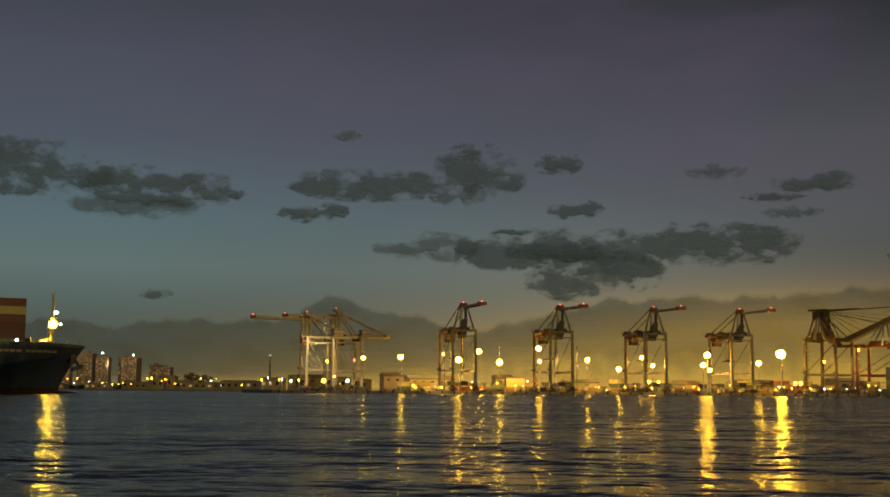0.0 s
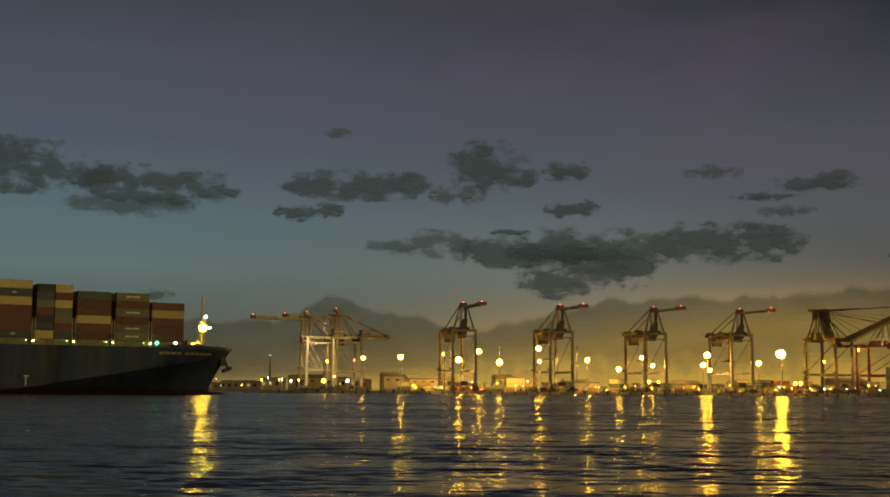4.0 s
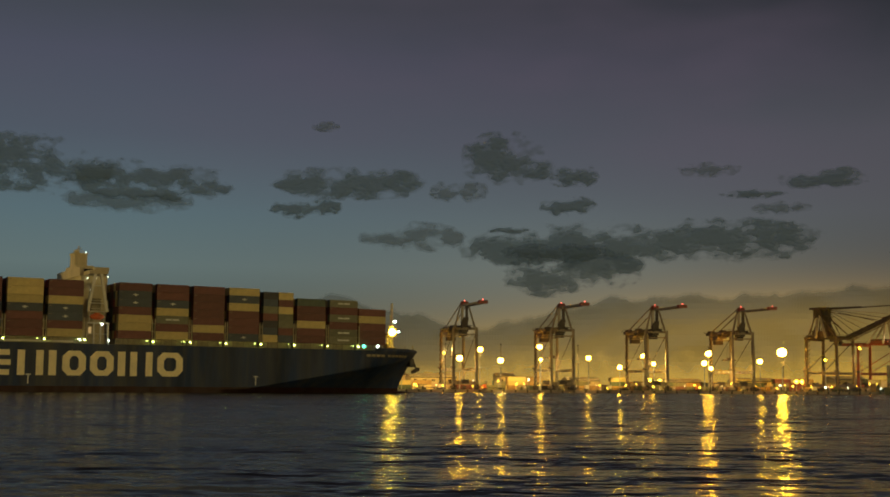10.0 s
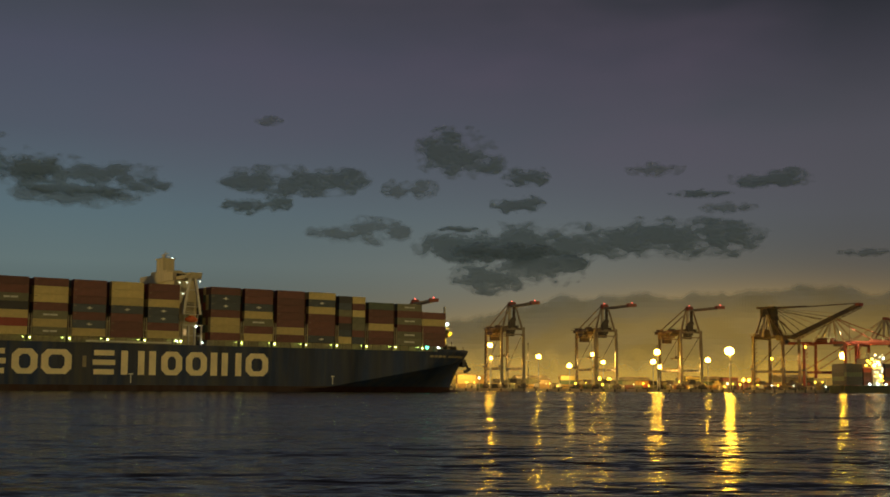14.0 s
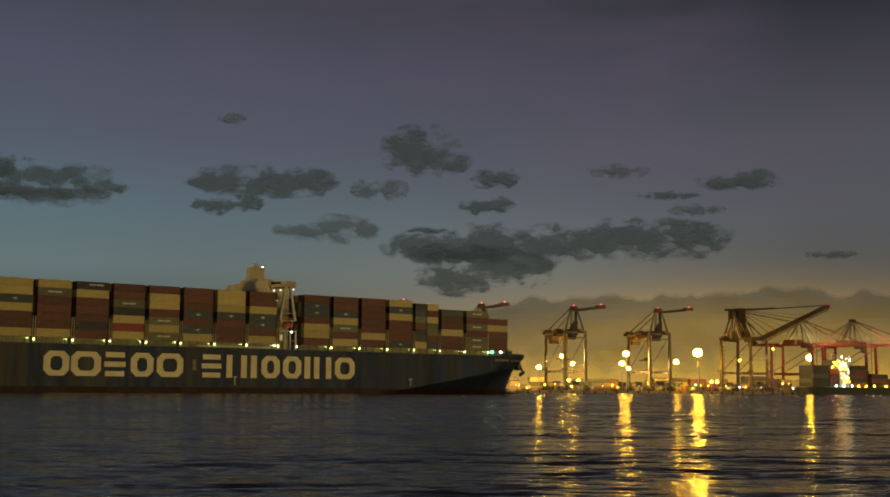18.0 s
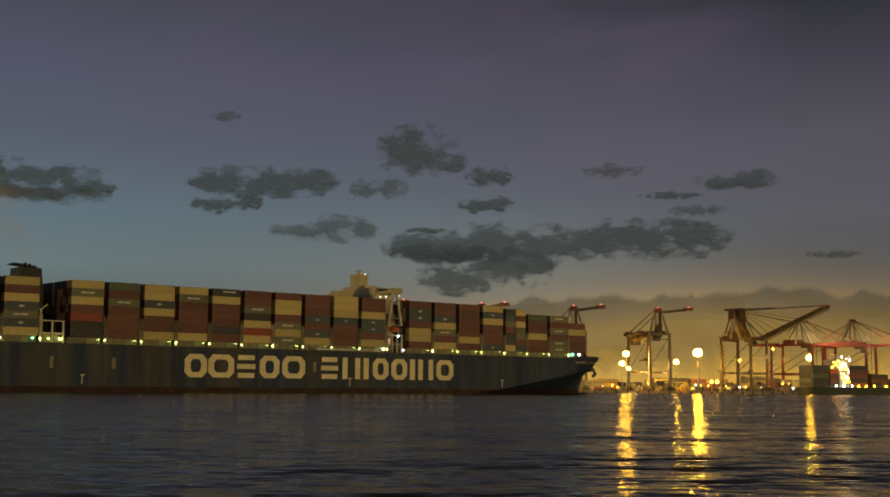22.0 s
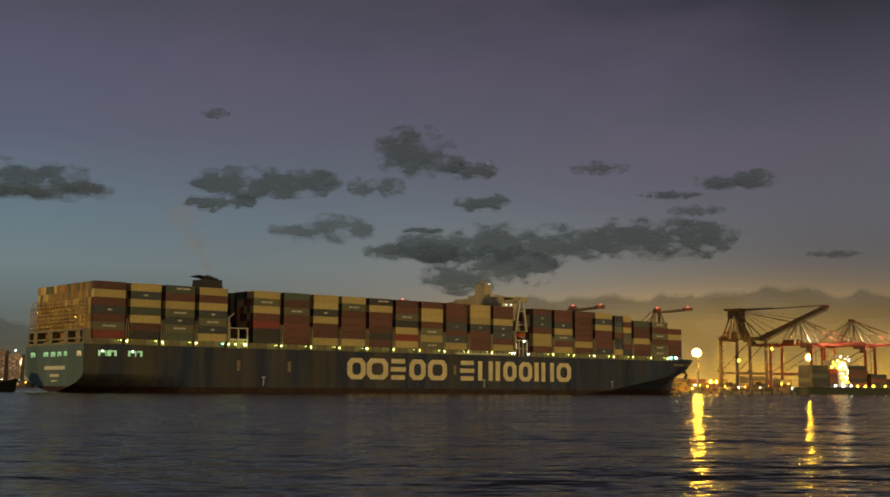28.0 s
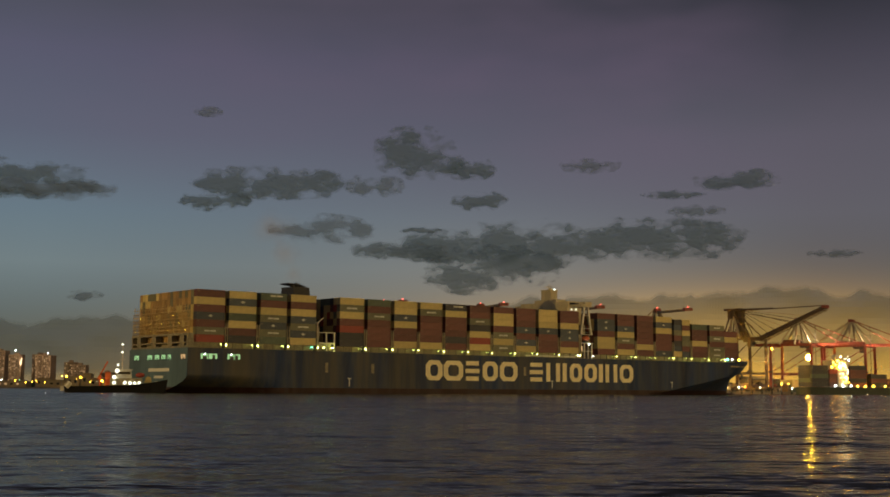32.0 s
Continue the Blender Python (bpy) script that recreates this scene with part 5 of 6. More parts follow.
# floodlit yards on the near shore, beside and behind the camera
for x, y, pw, col in ((800.0, -350.0, 6.6e6, (1.0, 0.75, 0.26)), (-540.0, 150.0, 3.2e6, (1.0, 0.71, 0.22)), (790.0, 430.0, 2.4e6, (1.0, 0.72, 0.26))):
    lamp_mast("tall yard floodlight mast on the near shore", x, y, 42.0, 2.4, 6, "sodium", "near shore masts", 0.25)
    ld = bpy.data.lights.new("yard_light", "POINT")
    ld.energy, ld.color, ld.shadow_soft_size = pw, col, 4.0
    lo = new("yard_light", ld)
    lo.location = (x, y + 4, 46.0)
near = new("ground", Build().box(-900, 1100, -600, 14, -2, 0.25).box(-900, -500, 14, 180, -2, 0.25).box(760, 1100, 14, 640, -2, 0.25).mesh("ground", M["quay"]))
tagged(near, "bare concrete ground of the near shore", "ground", kind="structure")


# ---- terminal yard: sheds and container stacks ----
def shed(label, x, y, w, d, h, turn=17, paint="shed", doors=3):
    c = thing("warehouse", label, "warehouse", pose(x, y, 1.9, 0, 0, turn))
    part("wall", Build().box(-w / 2, w / 2, -d / 2, d / 2, 0, h), M[paint], c)
    rf = Build().add([(-w / 2 - 0.6, -d / 2 - 0.8, h), (w / 2 + 0.6, -d / 2 - 0.8, h), (w / 2 + 0.6, 0, h + 2.2), (-w / 2 - 0.6, 0, h + 2.2), (w / 2 + 0.6, d / 2 + 0.8, h), (-w / 2 - 0.6, d / 2 + 0.8, h)],
                     [(0, 1, 2, 3), (3, 2, 4, 5), (0, 3, 5), (1, 4, 2), (0, 5, 4, 1)])
    part("roof", rf, M["roof"], c)
    part("eave", Build().box(-w / 2 - 0.7, w / 2 + 0.7, -d / 2 - 0.9, -d / 2 - 0.6, h - 0.5, h + 0.05), M["dark"], c)
    part("plinth", Build().box(-w / 2 - 0.05, w / 2 + 0.05, -d / 2 - 0.08, -d / 2, 0, 0.9), M["dark"], c)
    for k in range(int(w / 3.0) + 1):
        x0 = -w / 2 + k * w / int(w / 3.0)
        part("wall_rib", Build().box(x0 - 0.15, x0 + 0.15, -d / 2 - 0.25, -d / 2, 0.9, h - 0.5), M["roof"], c)
    for k in range(int(w / 6.0)):
        x0 = -w / 2 + 3.0 + k * 6.0
        part("window", Build().box(x0 - 1.1, x0 + 1.1, -d / 2 - 0.1, -d / 2 + 0.05, h * 0.66, h * 0.66 + 1.1), M["glass"], c)
    for k in range(doors):
        x0 = -w / 2 + w * (k + 0.5) / doors
        part("shutter_door", Build().box(x0 - 2.2, x0 + 2.2, -d / 2 - 0.12, -d / 2 + 0.05, 0, min(4.2, h * 0.58)), M["tower"], c)
    return c


shed("long pale warehouse lit yellow by the masts", -62, 838, 30, 18, 8.0)
shed("tall pale warehouse with a reddish side", -88, 850, 14, 16, 10.0, paint="tower", doors=2)
shed("small building with a brightly lit roof", -14, 862, 12, 10, 9.0, doors=1)
shed("low pale warehouse behind the cranes", 38, 868, 22, 14, 6.5)
shed("long pale warehouse behind the cranes", 104, 888, 34, 16, 6.0, doors=4)
shed("long pale warehouse behind the cranes", 160, 905, 30, 16, 7.0, doors=4)
shed("pale warehouse at the end of the quay", 232, 935, 26, 16, 9.0)
shed("yellow lit warehouse beside the pale cranes", -150, 905, 22, 14, 9.0, doors=2)
yr = random.Random(5)
box_me = {k: BOX[12.19, k] for k in "RYngGKOT"}
for i in range(46):
    x = -76 + i * 8.8 + yr.uniform(-2, 2)
    y = quay_y(x) + yr.choice((34, 40, 46))
    c = thing("container_stack", "stack of brown and cream containers in the yard", "container stack", pose(x, y, 1.9, 0, 0, 17), "yard container stacks")
    hgt = yr.choice((1, 2, 2, 3))
    for j in range(hgt):
        for k in range(yr.choice((1, 2))):
            o = part("container", box_me[yr.choice("YTTYgRgGKT")], None, c)
            o.location = (-6.1, k * 2.6, j * 2.86)


def hut(x, y, w, h, mat):
    c = thing("quay_hut", "small flat-roofed hut on the quay", "hut", pose(x, y, 1.9, 0, 0, 17), "quay huts")
    part("wall", Build().box(-w / 2, w / 2, -1.6, 1.6, 0, h), M[mat], c)
    part("roof", Build().box(-w / 2 - 0.3, w / 2 + 0.3, -1.9, 1.9, h, h + 0.25), M["dark"], c)
    part("door", Build().box(-0.5, 0.5, -1.68, -1.58, 0, 2.05), M["dark"], c)
    part("window", Build().box(w / 2 - 1.5, w / 2 - 0.5, -1.68, -1.58, 1.1, 2.0), M["window_lit"], c)


for x, w, h, mt in ((-64, 5, 2.8, "shed"), (-30, 4, 3.0, "tower"), (-2, 6, 2.8, "shed"), (28, 4, 2.7, "shed"), (52, 5, 3.2, "tower"), (96, 6, 2.8, "shed"), (131, 4, 2.8, "shed"), (148, 5, 3.4, "tower"), (168, 5, 2.8, "shed"), (192, 6, 3.0, "shed"), (232, 5, 2.9, "tower")):
    hut(x, quay_y(x) + 12, w, h, mt)


def vehicle(x, y, turn, mat):
    c = thing("terminal_truck", "yard tractor with a flat trailer on the quay", "truck", pose(x, y, 1.9, 0, 0, turn), "terminal trucks")
    part("cab", Build().box(4.2, 6.4, -1.2, 1.2, 0.7, 3.2, taper=0.15), M[mat], c)
    part("trailer", Build().box(-6.5, 4.0, -1.2, 1.2, 1.0, 1.4), M["dark"], c)
    for u in (-5.4, -4.2, 4.0, 5.6):
        for v in (-1.1, 1.1):
            part("wheel", Build().tube((u, v - 0.15, 0.5), (u, v + 0.15, 0.5), 0.5, n=10), M["black"], c)
    part("headlight", Build().box(6.4, 6.5, -0.9, -0.4, 1.0, 1.4), M["sodium_low"], c)
    part("headlight", Build().box(6.4, 6.5, 0.4, 0.9, 1.0, 1.4), M["sodium_low"], c)


for x, tn, mt in ((-58, 17, "white"), (-20, 197, "orange"), (35, 17, "white"), (60, 197, "white"), (108, 17, "orange"), (150, 197, "white"), (190, 17, "white"), (214, 197, "orange")):
    vehicle(x, quay_y(x) + 8, tn, mt)
for x, z, mt in ((-70, 5.0, "sodium_low"), (-52, 4.2, "sodium_low"), (-33, 4.0, "sodium_low"), (-5, 5.5, "sodium_low"), (3, 8.5, "cool"), (50, 5.0, "sodium_low"), (30, 6.0, "sodium_low"), (100, 4.4, "sodium_low"), (140, 7.0, "sodium_low"),
                 (195, 5.5, "cool"), (212, 5.0, "sodium_low"), (226, 6.0, "cool"), (236, 4.0, "sodium_low"), (240, 7.5, "sodium_low"), (300, 12.0, "sodium_low"), (305, 6.0, "sodium_low"), (-140, 8, "sodium_low"), (-150, 8.4, "cool"), (-162, 8, "sodium_low")):
    lamp_mast("short lamp post with a single glowing head", x, quay_y(x) + 26, z, 0.62, 1, mt, "quay lamp posts")

for x, z in ((66, 5.2), (84, 4.6), (112, 5.6), (171, 6.0), (180, 5.4), (203, 4.8), (219, 5.0), (243, 4.2), (249, 6.4), (286, 5.2), (301, 4.6)):
    lamp_mast("short lamp post with a single cold head", x, quay_y(x) + 9, z, 0.55, 1, "cool" if x % 2 else "sodium_low", "quay lamp posts")
qr = random.Random(8)
for i in range(30):
    x = -66 + i * 12.4 + qr.uniform(-4, 4)
    lamp_mast("short lamp post with a single glowing head", x, quay_y(x) + qr.choice((5, 22, 30)), qr.uniform(3.6, 8.5), qr.uniform(0.28, 0.5), 1, qr.choice(("sodium_low", "sodium_low", "sodium_low", "cool_small")), "quay lamp posts")
for i in range(40):
    x = -140 + i * 10.6
    bl = thing("bollard", "squat iron mooring bollard on the quay edge", "bollard", pose(x, 752 + (x + 150) * 137 / 450 + 1.2, 1.9), "quay bollards")
    part("shaft", Build().tube((0, 0, 0), (0, 0, 0.6), 0.3, 0.25, n=8), M["black"], bl)
    part("cap", Build().tube((0, 0, 0.6), (0, 0, 0.8), 0.45, 0.4, n=8), M["black"], bl)


# ---- moored ship under the red cranes ----
moor = thing("moored_ship", "moored green-hulled container ship under red cranes", "ship", pose(273.0, 863, 0, 0, 0, 15))
hb_ = Build()
st_ = [(-33, 7.5), (-32, 9.5), (-22, 11), (44, 11), (60, 8), (70, 1.0)]
for z, k in ((-2, 0.9), (5.2, 1.0)):
    for x, w in st_:
        hb_.v += [(x, -w * k, z), (x, w * k, z)]
n_ = len(st_)
for i in range(n_ - 1):
    a, b_ = 2 * i, 2 * i + 2
    u, v = a + 2 * n_, b_ + 2 * n_
    hb_.f += [(a, b_, v, u), (b_ + 1, a + 1, u + 1, v + 1), (u, v, v + 1, u + 1)]
hb_.f += [(0, 2 * n_, 2 * n_ + 1, 1)]
hb_.mi = [0] * len(hb_.f)
part("hull", hb_, M["moored"], moor, "dark green steel hull")
for bx, codes, cols, bl_ in ((-30.2, "KKGKK", 6, 12.19), (-17.4, "RRRO", 7, 6.06), (-1.2, "RKRRK", 7, 12.19), (14.4, "KRK", 7, 12.19), (37, "RR", 6, 12.19)):
    for j, cc in enumerate(codes):
        o = part("container", BOX[bl_, cc], None, moor)
        o.location = (bx, -9.3, 5.4 + j * 2.87)
        blk = part("container_block", Build().box(bx, bx + bl_, -6.7, -6.7 + 2.5 * cols, 5.4 + j * 2.87, 5.4 + j * 2.87 + 2.84), M[codes[(j + 1) % len(codes)]], moor)
        blk["kind"] = "stuff"
acc = part("accommodation", Build().box(-10.4, -3.2, -9, 9, 5.2, 20.5).box(-10.0, -3.6, -10.6, 10.6, 20.5, 23.4), M["white"], moor, "white accommodation block ablaze with work lights")
part("funnel", Build().box(-8.0, -4.0, -2.5, 2.5, 23.4, 27.0), M["white"], acc)
part("radar_mast", Build().tube((-8.6, 0, 23.4), (-8.6, 0, 30), 0.4, 0.2).box(-10.6, -6.6, -0.2, 0.2, 27, 27.3), M["white"], acc)
for k, z in enumerate((8.2, 11.0, 13.8, 16.6, 19.4)):
    part("deck_walk", Build().box(-10.8, -2.8, -10.2, -8.9, z - 0.5, z - 0.3), M["white"], acc)
    for x in (-9.6, -7.8, -6.0, -4.2):
        if (k * 5 + int(x * 3)) % 4 != 0:
            part("work_lamp", Build().ball((x, -10.4, z + 0.4), 0.5), M["cool_small"] if (k + int(x)) % 3 else M["sodium_low"], acc)
for x, z in ((-15.0, 21.5), (-13.4, 20.0), (-16.4, 18.6), (-12.0, 22.6), (-11.4, 18.2)):
    part("work_lamp", Build().ball((x, -10.8, z), 0.7), M["sodium_low"], acc)
mr_ = random.Random(3)
for k in range(26):
    part("work_lamp", Build().ball((mr_.uniform(-11.0, -2.6), -10.7, mr_.uniform(6.5, 26.0)), mr_.uniform(0.3, 0.65), n=8, m=5), M["cool" if k % 4 == 1 else "cool_small" if k % 3 else "sodium_low"], acc)
for x in (-14, -8, -2, 3, 9, 15, 24, 33):
    part("deck_lamp", Build().ball((x, -10.9, 6.0), 0.62), M["cool"] if x % 3 else M["sodium_low"], moor)


# ---- far shore, town ----
shore = new("shore", Build().add([(-2600, 1900, -1), (-420, 1250, -1), (-120, 1180, -1), (300, 1400, -1), (300, 4200, -1), (-2600, 4200, -1), (-2600, 1900, 1.2), (-420, 1250, 1.2), (-120, 1180, 1.2), (300, 1400, 1.2), (300, 4200, 1.2), (-2600, 4200, 1.2)],
                                [(6, 7, 8, 9, 10, 11)] + [(i, (i + 1) % 6, 6 + (i + 1) % 6, 6 + i) for i in range(6)]).mesh("shore", M["quay"]))
tagged(shore, "low dark far shore of the harbour", "shore", kind="structure")
cr_ = random.Random(21)


def apartment(x, y, w, h, d=22):
    c = thing("apartment_block", "tall dim apartment block with a few lit windows", "building", pose(x, y, 1.2, 0, 0, cr_.uniform(-12, 12)), "town apartment blocks")
    part("wall", Build().box(-w / 2, w / 2, -d / 2, d / 2, 0, h), M["tower"], c)
    part("roof", Build().box(-w / 2 - 0.5, w / 2 + 0.5, -d / 2 - 0.5, d / 2 + 0.5, h, h + 1.0).box(-w / 6, w / 6, -d / 6, d / 6, h + 1, h + 5), M["tower"], c)
    lit, unlit = Build(), Build()
    for fl in range(int(h / 3.1) - 1):
        for k in range(int(w / 3.6)):
            q = (-w / 2 + 0.9 + k * 3.6, -w / 2 + 2.9 + k * 3.6, -d / 2 - 0.12, -d / 2 + 0.1, 3.4 + fl * 3.1, 5.1 + fl * 3.1)
            (lit if cr_.random() < 0.26 else unlit).box(*q)
    if lit.f:
        part("lit_window", lit, M["window_lit"], c)["kind"] = "stuff"
    part("dark_window", unlit, M["glass"], c)["kind"] = "stuff"
    for k in range(max(2, int(w / 9))):
        x0 = -w / 2 + w * (k + 0.5) / max(2, int(w / 9))
        part("pilaster", Build().box(x0 - 0.7, x0 + 0.7, -d / 2 - 0.9, -d / 2, 0, h), M["tower"], c)


for x, w, h in ((-1130, 40, 58), (-1080, 44, 66), (-1020, 36, 62), (-960, 40, 66), (-915, 34, 73), (-866, 26, 64), (-838, 28, 66), (-797, 34, 62), (-765, 26, 50), (-735, 30, 44), (-700, 26, 30), (-668, 30, 26)):
    apartment(x, 2600 + cr_.uniform(-60, 60), w, h)
for i in range(26):
    x = -1180 + i * 30 + cr_.uniform(-8, 8)
    y = 2380 - (x + 1180) * 0.45
    lamp_mast("distant street lamp on the far shore", x, y, cr_.uniform(9, 16), cr_.choice((0.8, 1.0, 1.3)), 1, cr_.choice(("sodium_low", "cool", "starboard") if i % 5 == 0 else ("sodium_low", "cool", "sodium_low")), "far street lamps", 1.2)
for x, z in ((-948, 74), (-862, 74), (-797, 70), (-790, 58)):
    lamp_mast("distant tall lamp above the town", x, 2550, z, 1.5, 1, "cool", "far street lamps", 1.2)


def low_building(x, y, w, h, d=14, lit=True):
    c = thing("harbour_building", "low harbour building on the far shore", "building", pose(x, y, 1.2, 0, 0, cr_.uniform(-8, 8)), "harbour buildings")
    part("wall", Build().box(-w / 2, w / 2, -d / 2, d / 2, 0, h), M["shed"], c)
    part("roof", Build().box(-w / 2 - 0.5, w / 2 + 0.5, -d / 2 - 0.5, d / 2 + 0.5, h, h + 0.6).box(-w / 2.2, w / 2.6, -d / 2.4, d / 2.4, h + 0.6, h + 1.6), M["roof"], c)
    for k in range(max(1, int(w / 7))):
        part("window", Build().box(-w / 2 + 2 + k * 7, -w / 2 + 5 + k * 7, -d / 2 - 0.1, -d / 2 + 0.1, h * 0.45, h * 0.75), M["window_lit"] if (lit and cr_.random() < 0.4) else M["glass"], c)


for x, y, w, h in ((-480, 1420, 34, 6), (-440, 1400, 16, 9), (-420, 1390, 20, 7), (-398, 1370, 14, 11), (-384, 1370, 10, 14), (-372, 1370, 14, 9), (-345, 1350, 44, 7), (-300, 1340, 44, 9), (-262, 1320, 26, 12), (-236, 1320, 18, 15), (-215, 1310, 22, 10),
                   (-190, 1300, 24, 13), (-165, 1300, 18, 11), (-560, 1480, 36, 5), (-620, 1560, 40, 6)):
    low_building(x, y, w, h)
for x, y, z, r, mt in ((-395, 1330, 13, 1.1, "sodium_low"), (-380, 1330, 12, 0.8, "sodium_low"), (-262, 1290, 14, 0.8, "cool"), (-250, 1290, 12, 0.8, "sodium_low"), (-238, 1290, 11, 1.0, "cool"), (-226, 1290, 12, 0.8, "sodium_low"), (-205, 1290, 11, 1.0, "sodium_low"),
                       (-520, 1390, 9, 0.9, "cool_small"), (-560, 1400, 10, 1.0, "sodium_low"), (-610, 1450, 9, 1.0, "sodium_low")):
    lamp_mast("harbour lamp post on the far shore", x, y, z, r, 1, mt, "far street lamps", 1.2)
for i in range(34):
    x = -640 + i * 14.5 + cr_.uniform(-5, 5)
    y = 1250 - 0.298 * (x + 420) + 40 if x < -420 else 1262 - (x + 420) * 0.23
    lamp_mast("harbour lamp post on the far shore", x, y, cr_.uniform(4.0, 13.0), cr_.uniform(0.35, 0.7), 1, cr_.choice(("sodium_low", "sodium_low", "cool_small")), "far street lamps", 1.2)
rt = thing("radio_mast", "slim lattice mast on the far shore", "mast", pose(-268, 1330, 1.2))
part("pole", Build().tube((0, 0, 0), (0, 0, 36), 1.4, 0.3, n=6), M["dark"], rt)
part("beacon", Build().ball((0, 0, 36.5), 0.6), M["cool_small"], rt)
bush = Build()
for i in range(420):
    x = -1250 + i * 2.2 + cr_.uniform(-3, 3)
    y = 2300 - (x + 1250) * 0.62 if x < -420 else 1770 - (x + 420)
    r = cr_.uniform(2.0, 5.5)
    bush.ball((x, min(y, 2300), 1.2 + r * 0.4), r, r, r * cr_.uniform(0.6, 1.1), 6, 4)
tagged(new("shrub_belt", bush.mesh("shrub_belt", M["tree"])), "dark ragged belt of shrubs along the shore", "shrubs", kind="stuff")

# ---- tug ----
tug = thing("tugboat", "dark tugboat with bright deck lights", "tugboat", pose(-160, 462, 0, 0, 0, 12))
tb = Build()
ts = [(-18, 3.2, 2.3), (-17, 4.6, 2.3), (-8, 5.4, 2.4), (6, 5.4, 2.9), (13, 4.2, 3.8), (17, 1.6, 4.6), (18.5, 0.3, 4.9)]
for k in range(2):
    for x, w, h in ts:
        tb.v += [(x if k else x * 0.95, -w * (1 if k else 0.85), h if k else -1.0), (x if k else x * 0.95, w * (1 if k else 0.85), h if k else -1.0)]
n_ = len(ts)
for i in range(n_ - 1):
    a, b_ = 2 * i, 2 * i + 2
    u, v = a + 2 * n_, b_ + 2 * n_
    tb.f += [(a, b_, v, u), (b_ + 1, a + 1, u + 1, v + 1), (u, v, v + 1, u + 1)]
tb.f += [(0, 2 * n_, 2 * n_ + 1, 1)]
tb.mi = [0] * len(tb.f)
part("hull", tb, M["tug_black"], tug, "black hull with a rubber fender")
part("fender", Build().box(-19.0, -17.6, -3.4, 3.4, 0.5, 2.4).tube((-16.8, -4.6, 2.0), (-15.4, -4.8, 3.6), 0.9), M["white"], tug, "pale stern fender")
dh = part("deckhouse", Build().box(-2.0, 9.5, -3.6, 3.6, 2.6, 5.2, taper=0.15), M["coaming"], tug, "drab deckhouse")
part("wheelhouse", Build().box(0.2, 5.6, -2.6, 2.6, 5.2, 8.2, taper=0.3).box(-0.2, 6.0, -3.0, 3.0, 8.2, 8.5), M["mark"], dh)
part("wheelhouse_window", Build().box(0.6, 5.2, -2.56, -2.4, 6.6, 7.6), M["glass"], dh)
part("mast", Build().tube((2.2, 0, 8.5), (2.2, 0, 17.2), 0.22, 0.1).box(1.2, 3.2, -0.1, 0.1, 12.0, 12.2), M["white"], tug)
part("deck_crane", Build().tube((-5.4, 0, 2.4), (-5.4, 0, 6.0), 0.5).beam((-6.4, 0, 4.6), (-3.0, 0, 11.2), 0.5), M["orange"], tug, "orange folded deck crane")
part("funnel", Build().box(-3.6, -1.8, -2.9, -1.6, 2.6, 7.4).box(-3.6, -1.8, 1.6, 2.9, 2.6, 7.4), M["orange"], tug)
part("winch", Build().tube((11.5, -1.6, 4.9), (11.5, 1.6, 4.9), 1.1).box(10.2, 12.8, -1.9, 1.9, 3.6, 4.4), M["Y"], tug, "yellow winch on the foredeck")
part("tow_post", Build().ball((8.6, -2.0, 6.4), 1.7, 1.2, 0.9), M["O"], tug, "red covered boat")
for x, z, r, mt in ((2.2, 17.4, 0.28, "cool_small"), (2.2, 14.6, 0.3, "cool_small"), (0.8, 10.0, 0.34, "cool_small"), (0.6, 7.9, 0.62, "cool_small"), (-0.4, 5.6, 0.6, "cool_small"), (-0.4, 3.6, 0.5, "cool_small"), (3.4, 3.6, 0.5, "cool_small"), (5.2, 3.5, 0.5, "cool_small"), (6.8, 3.5, 0.45, "cool_small"), (8.4, 3.6, 0.45, "cool_small"), (-4.6, 4.2, 0.35, "sodium_low")):
    part("deck_light", Build().ball((x, -3.9, z), r * 1.2), M[mt], tug, "bright deck light")
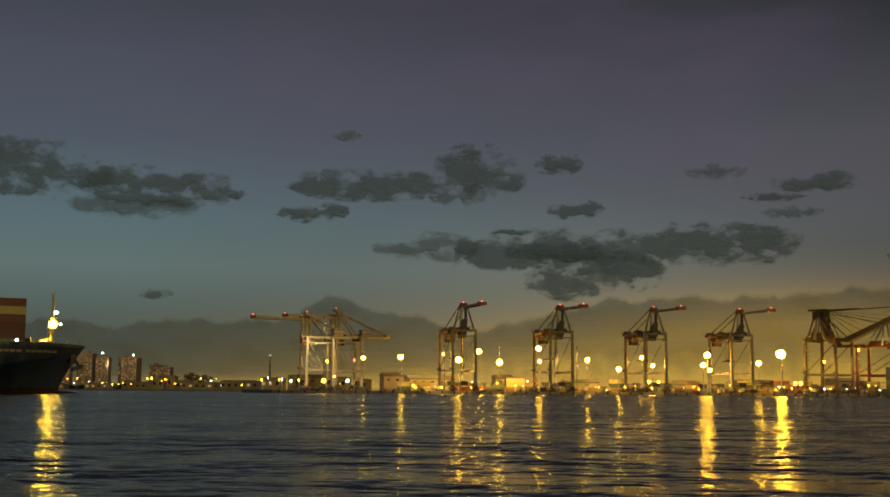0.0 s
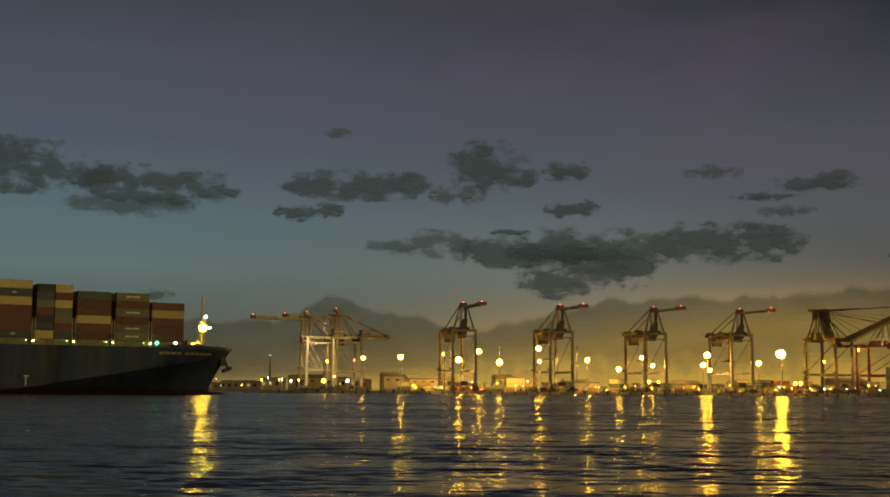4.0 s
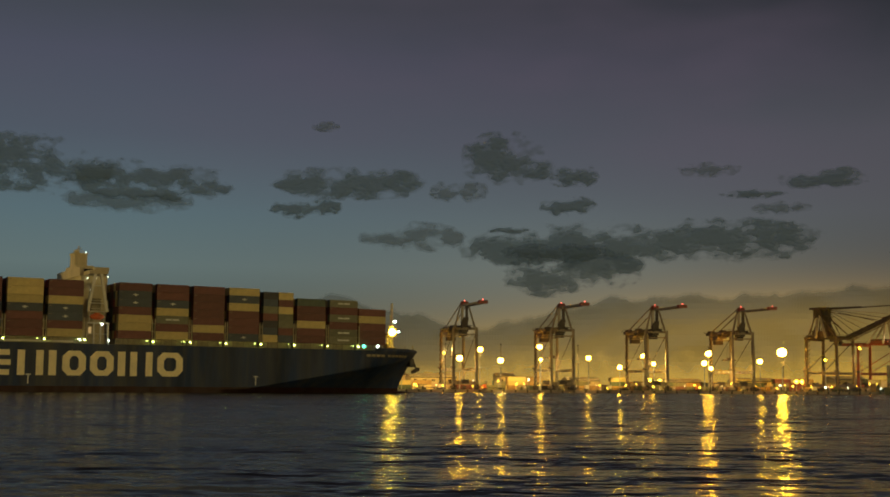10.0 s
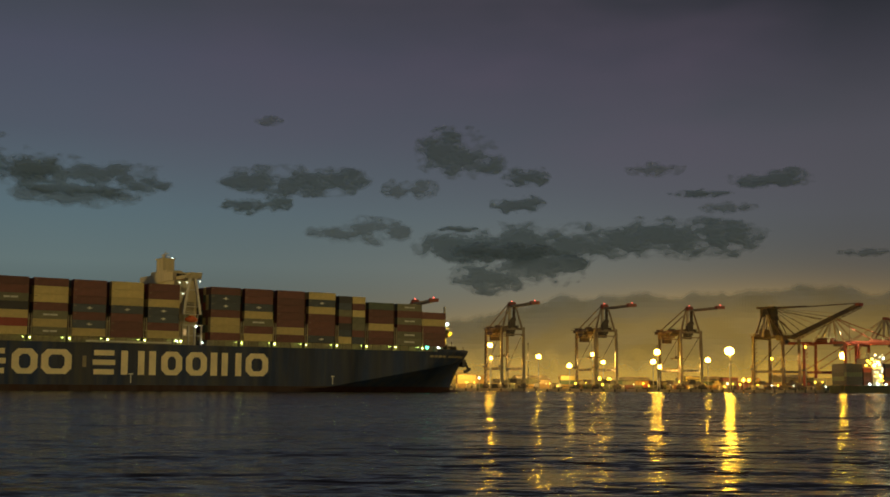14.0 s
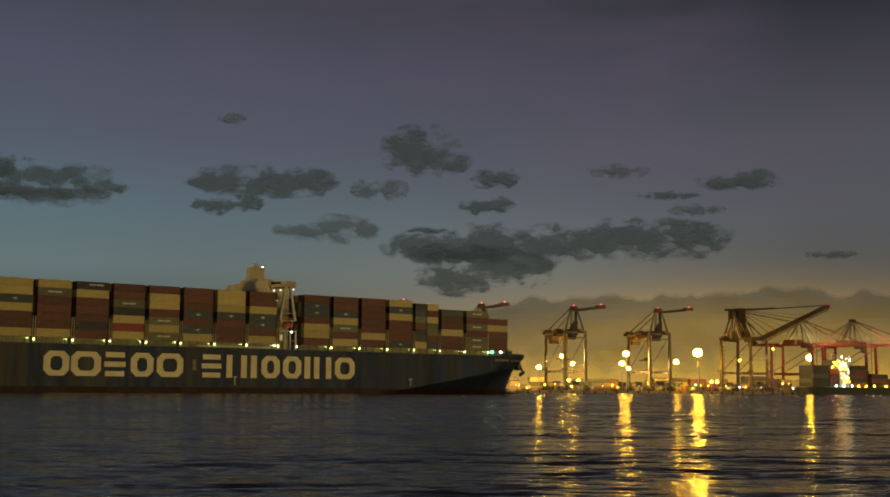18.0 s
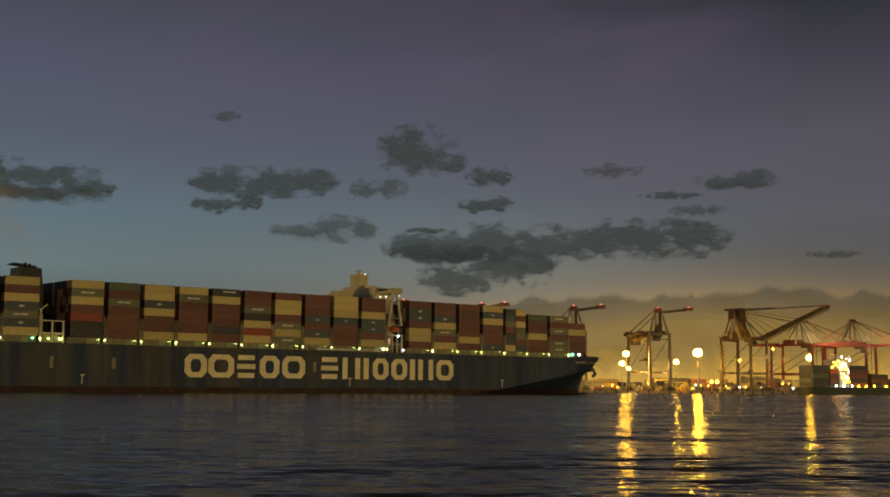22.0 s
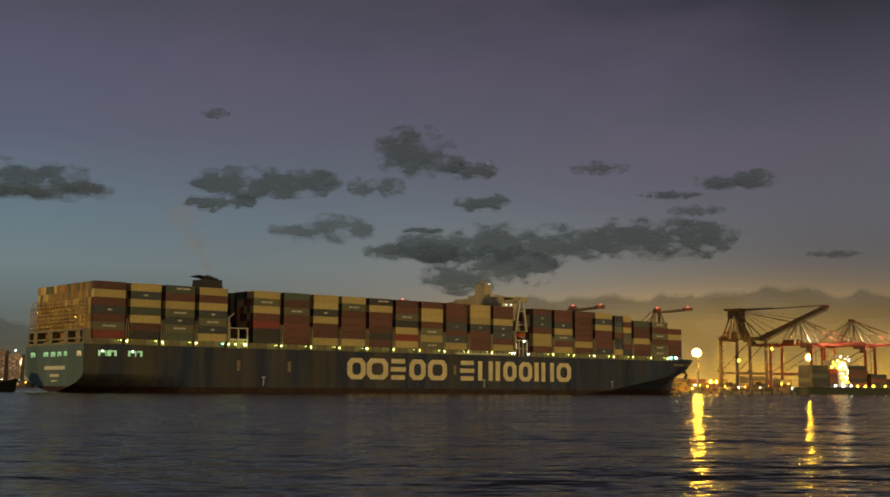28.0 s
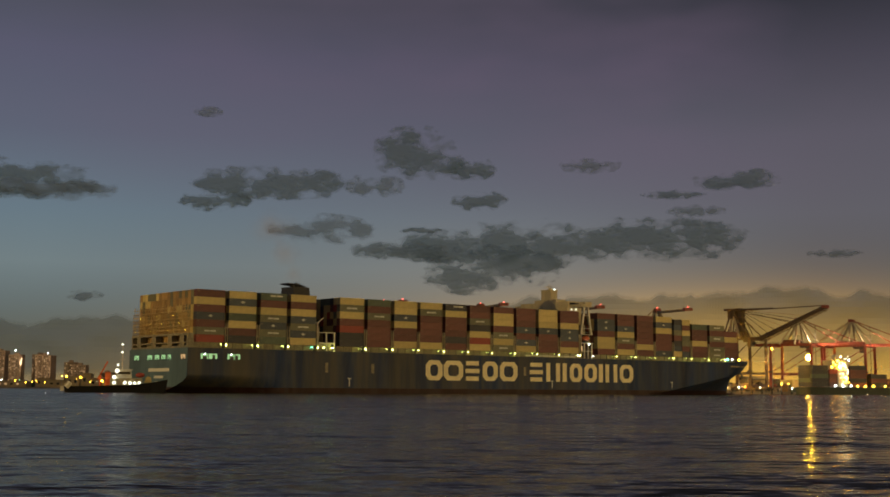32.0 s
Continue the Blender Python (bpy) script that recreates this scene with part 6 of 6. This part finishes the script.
TUG_ROWS = [(0, -600, 440), (20, -310, 455), (26, -205, 461), (27.5, -182, 461), (28, -174, 461), (29, -159, 461), (30, -145, 461), (31, -131.5, 461), (32, -119, 461)]


# ---- faint smoke over the funnel ----
smoke_rows = []
smoke = thing("exhaust_smoke", "faint brown exhaust smoke above the funnel", "smoke")
for w, h, dx, dz, sd in ((12.0, 14.0, -1.0, 5.0, 31.0), (22.0, 20.0, -4.0, 14.0, 33.0), (32.0, 24.0, -9.0, 26.0, 35.0)):
    puff = part("smoke_puff", lens_mesh("smoke_puff", w, h, lambda u, v: 0.75 - math.hypot(u, v) + 0.25 * noise.fractal(Vector((u * 1.5 + sd, v * 1.5, sd)), 1.0, 2.1, 3), SMOKE, 24, 30, 1.5), None, smoke)
    puff.location = (dx, 0, dz)
for t, x, y, a in SHIP_ROWS:
    q = pose(x, y, 0, 0, 0, a) @ Vector((-269.0, -3.0, 45.5))
    smoke_rows.append((t, pose(q.x, q.y, q.z)))


# wash of the propeller behind the stern
wr = random.Random(4)
for k in range(9):
    fo = part("wash_foam", Build().ball((0, 0, 0), wr.uniform(1.5, 3.6), wr.uniform(0.6, 1.3), wr.uniform(0.10, 0.22), 10, 5), M["foam"], ship, "white foam of the wash", smooth=True)
    fo.location = (-332.0 - k * 1.3, wr.uniform(-9, 7), 0.02)


# ---- motion ----
def motions():
    walk(ship, [(t, pose(x, y, 0, 0, 0, a)) for t, x, y, a in SHIP_ROWS])
    walk(flood, [(t, pose(14.7, -1.0, 26.0, 0, 0, a)) for t, a in ((0, -32), (11.2, -32), (11.7, 50), (12.2, 130), (32, 130))])
    walk(flood2, [(t, pose(17.6, -1.0, 26.1, 0, 0, a)) for t, a in ((0, -32), (11.2, -32), (11.7, 50), (12.2, 130), (32, 130))])
    walk(tug, [(t, pose(x, y, 0, 0, 0, 12)) for t, x, y in TUG_ROWS])
    walk(smoke, smoke_rows)
    for ob, rows in cloud_rows:
        walk(ob, rows)
    walk(water, [(0, pose(0, 0, 0)), (32, pose(26.0, -18.0, 0))])


motions()
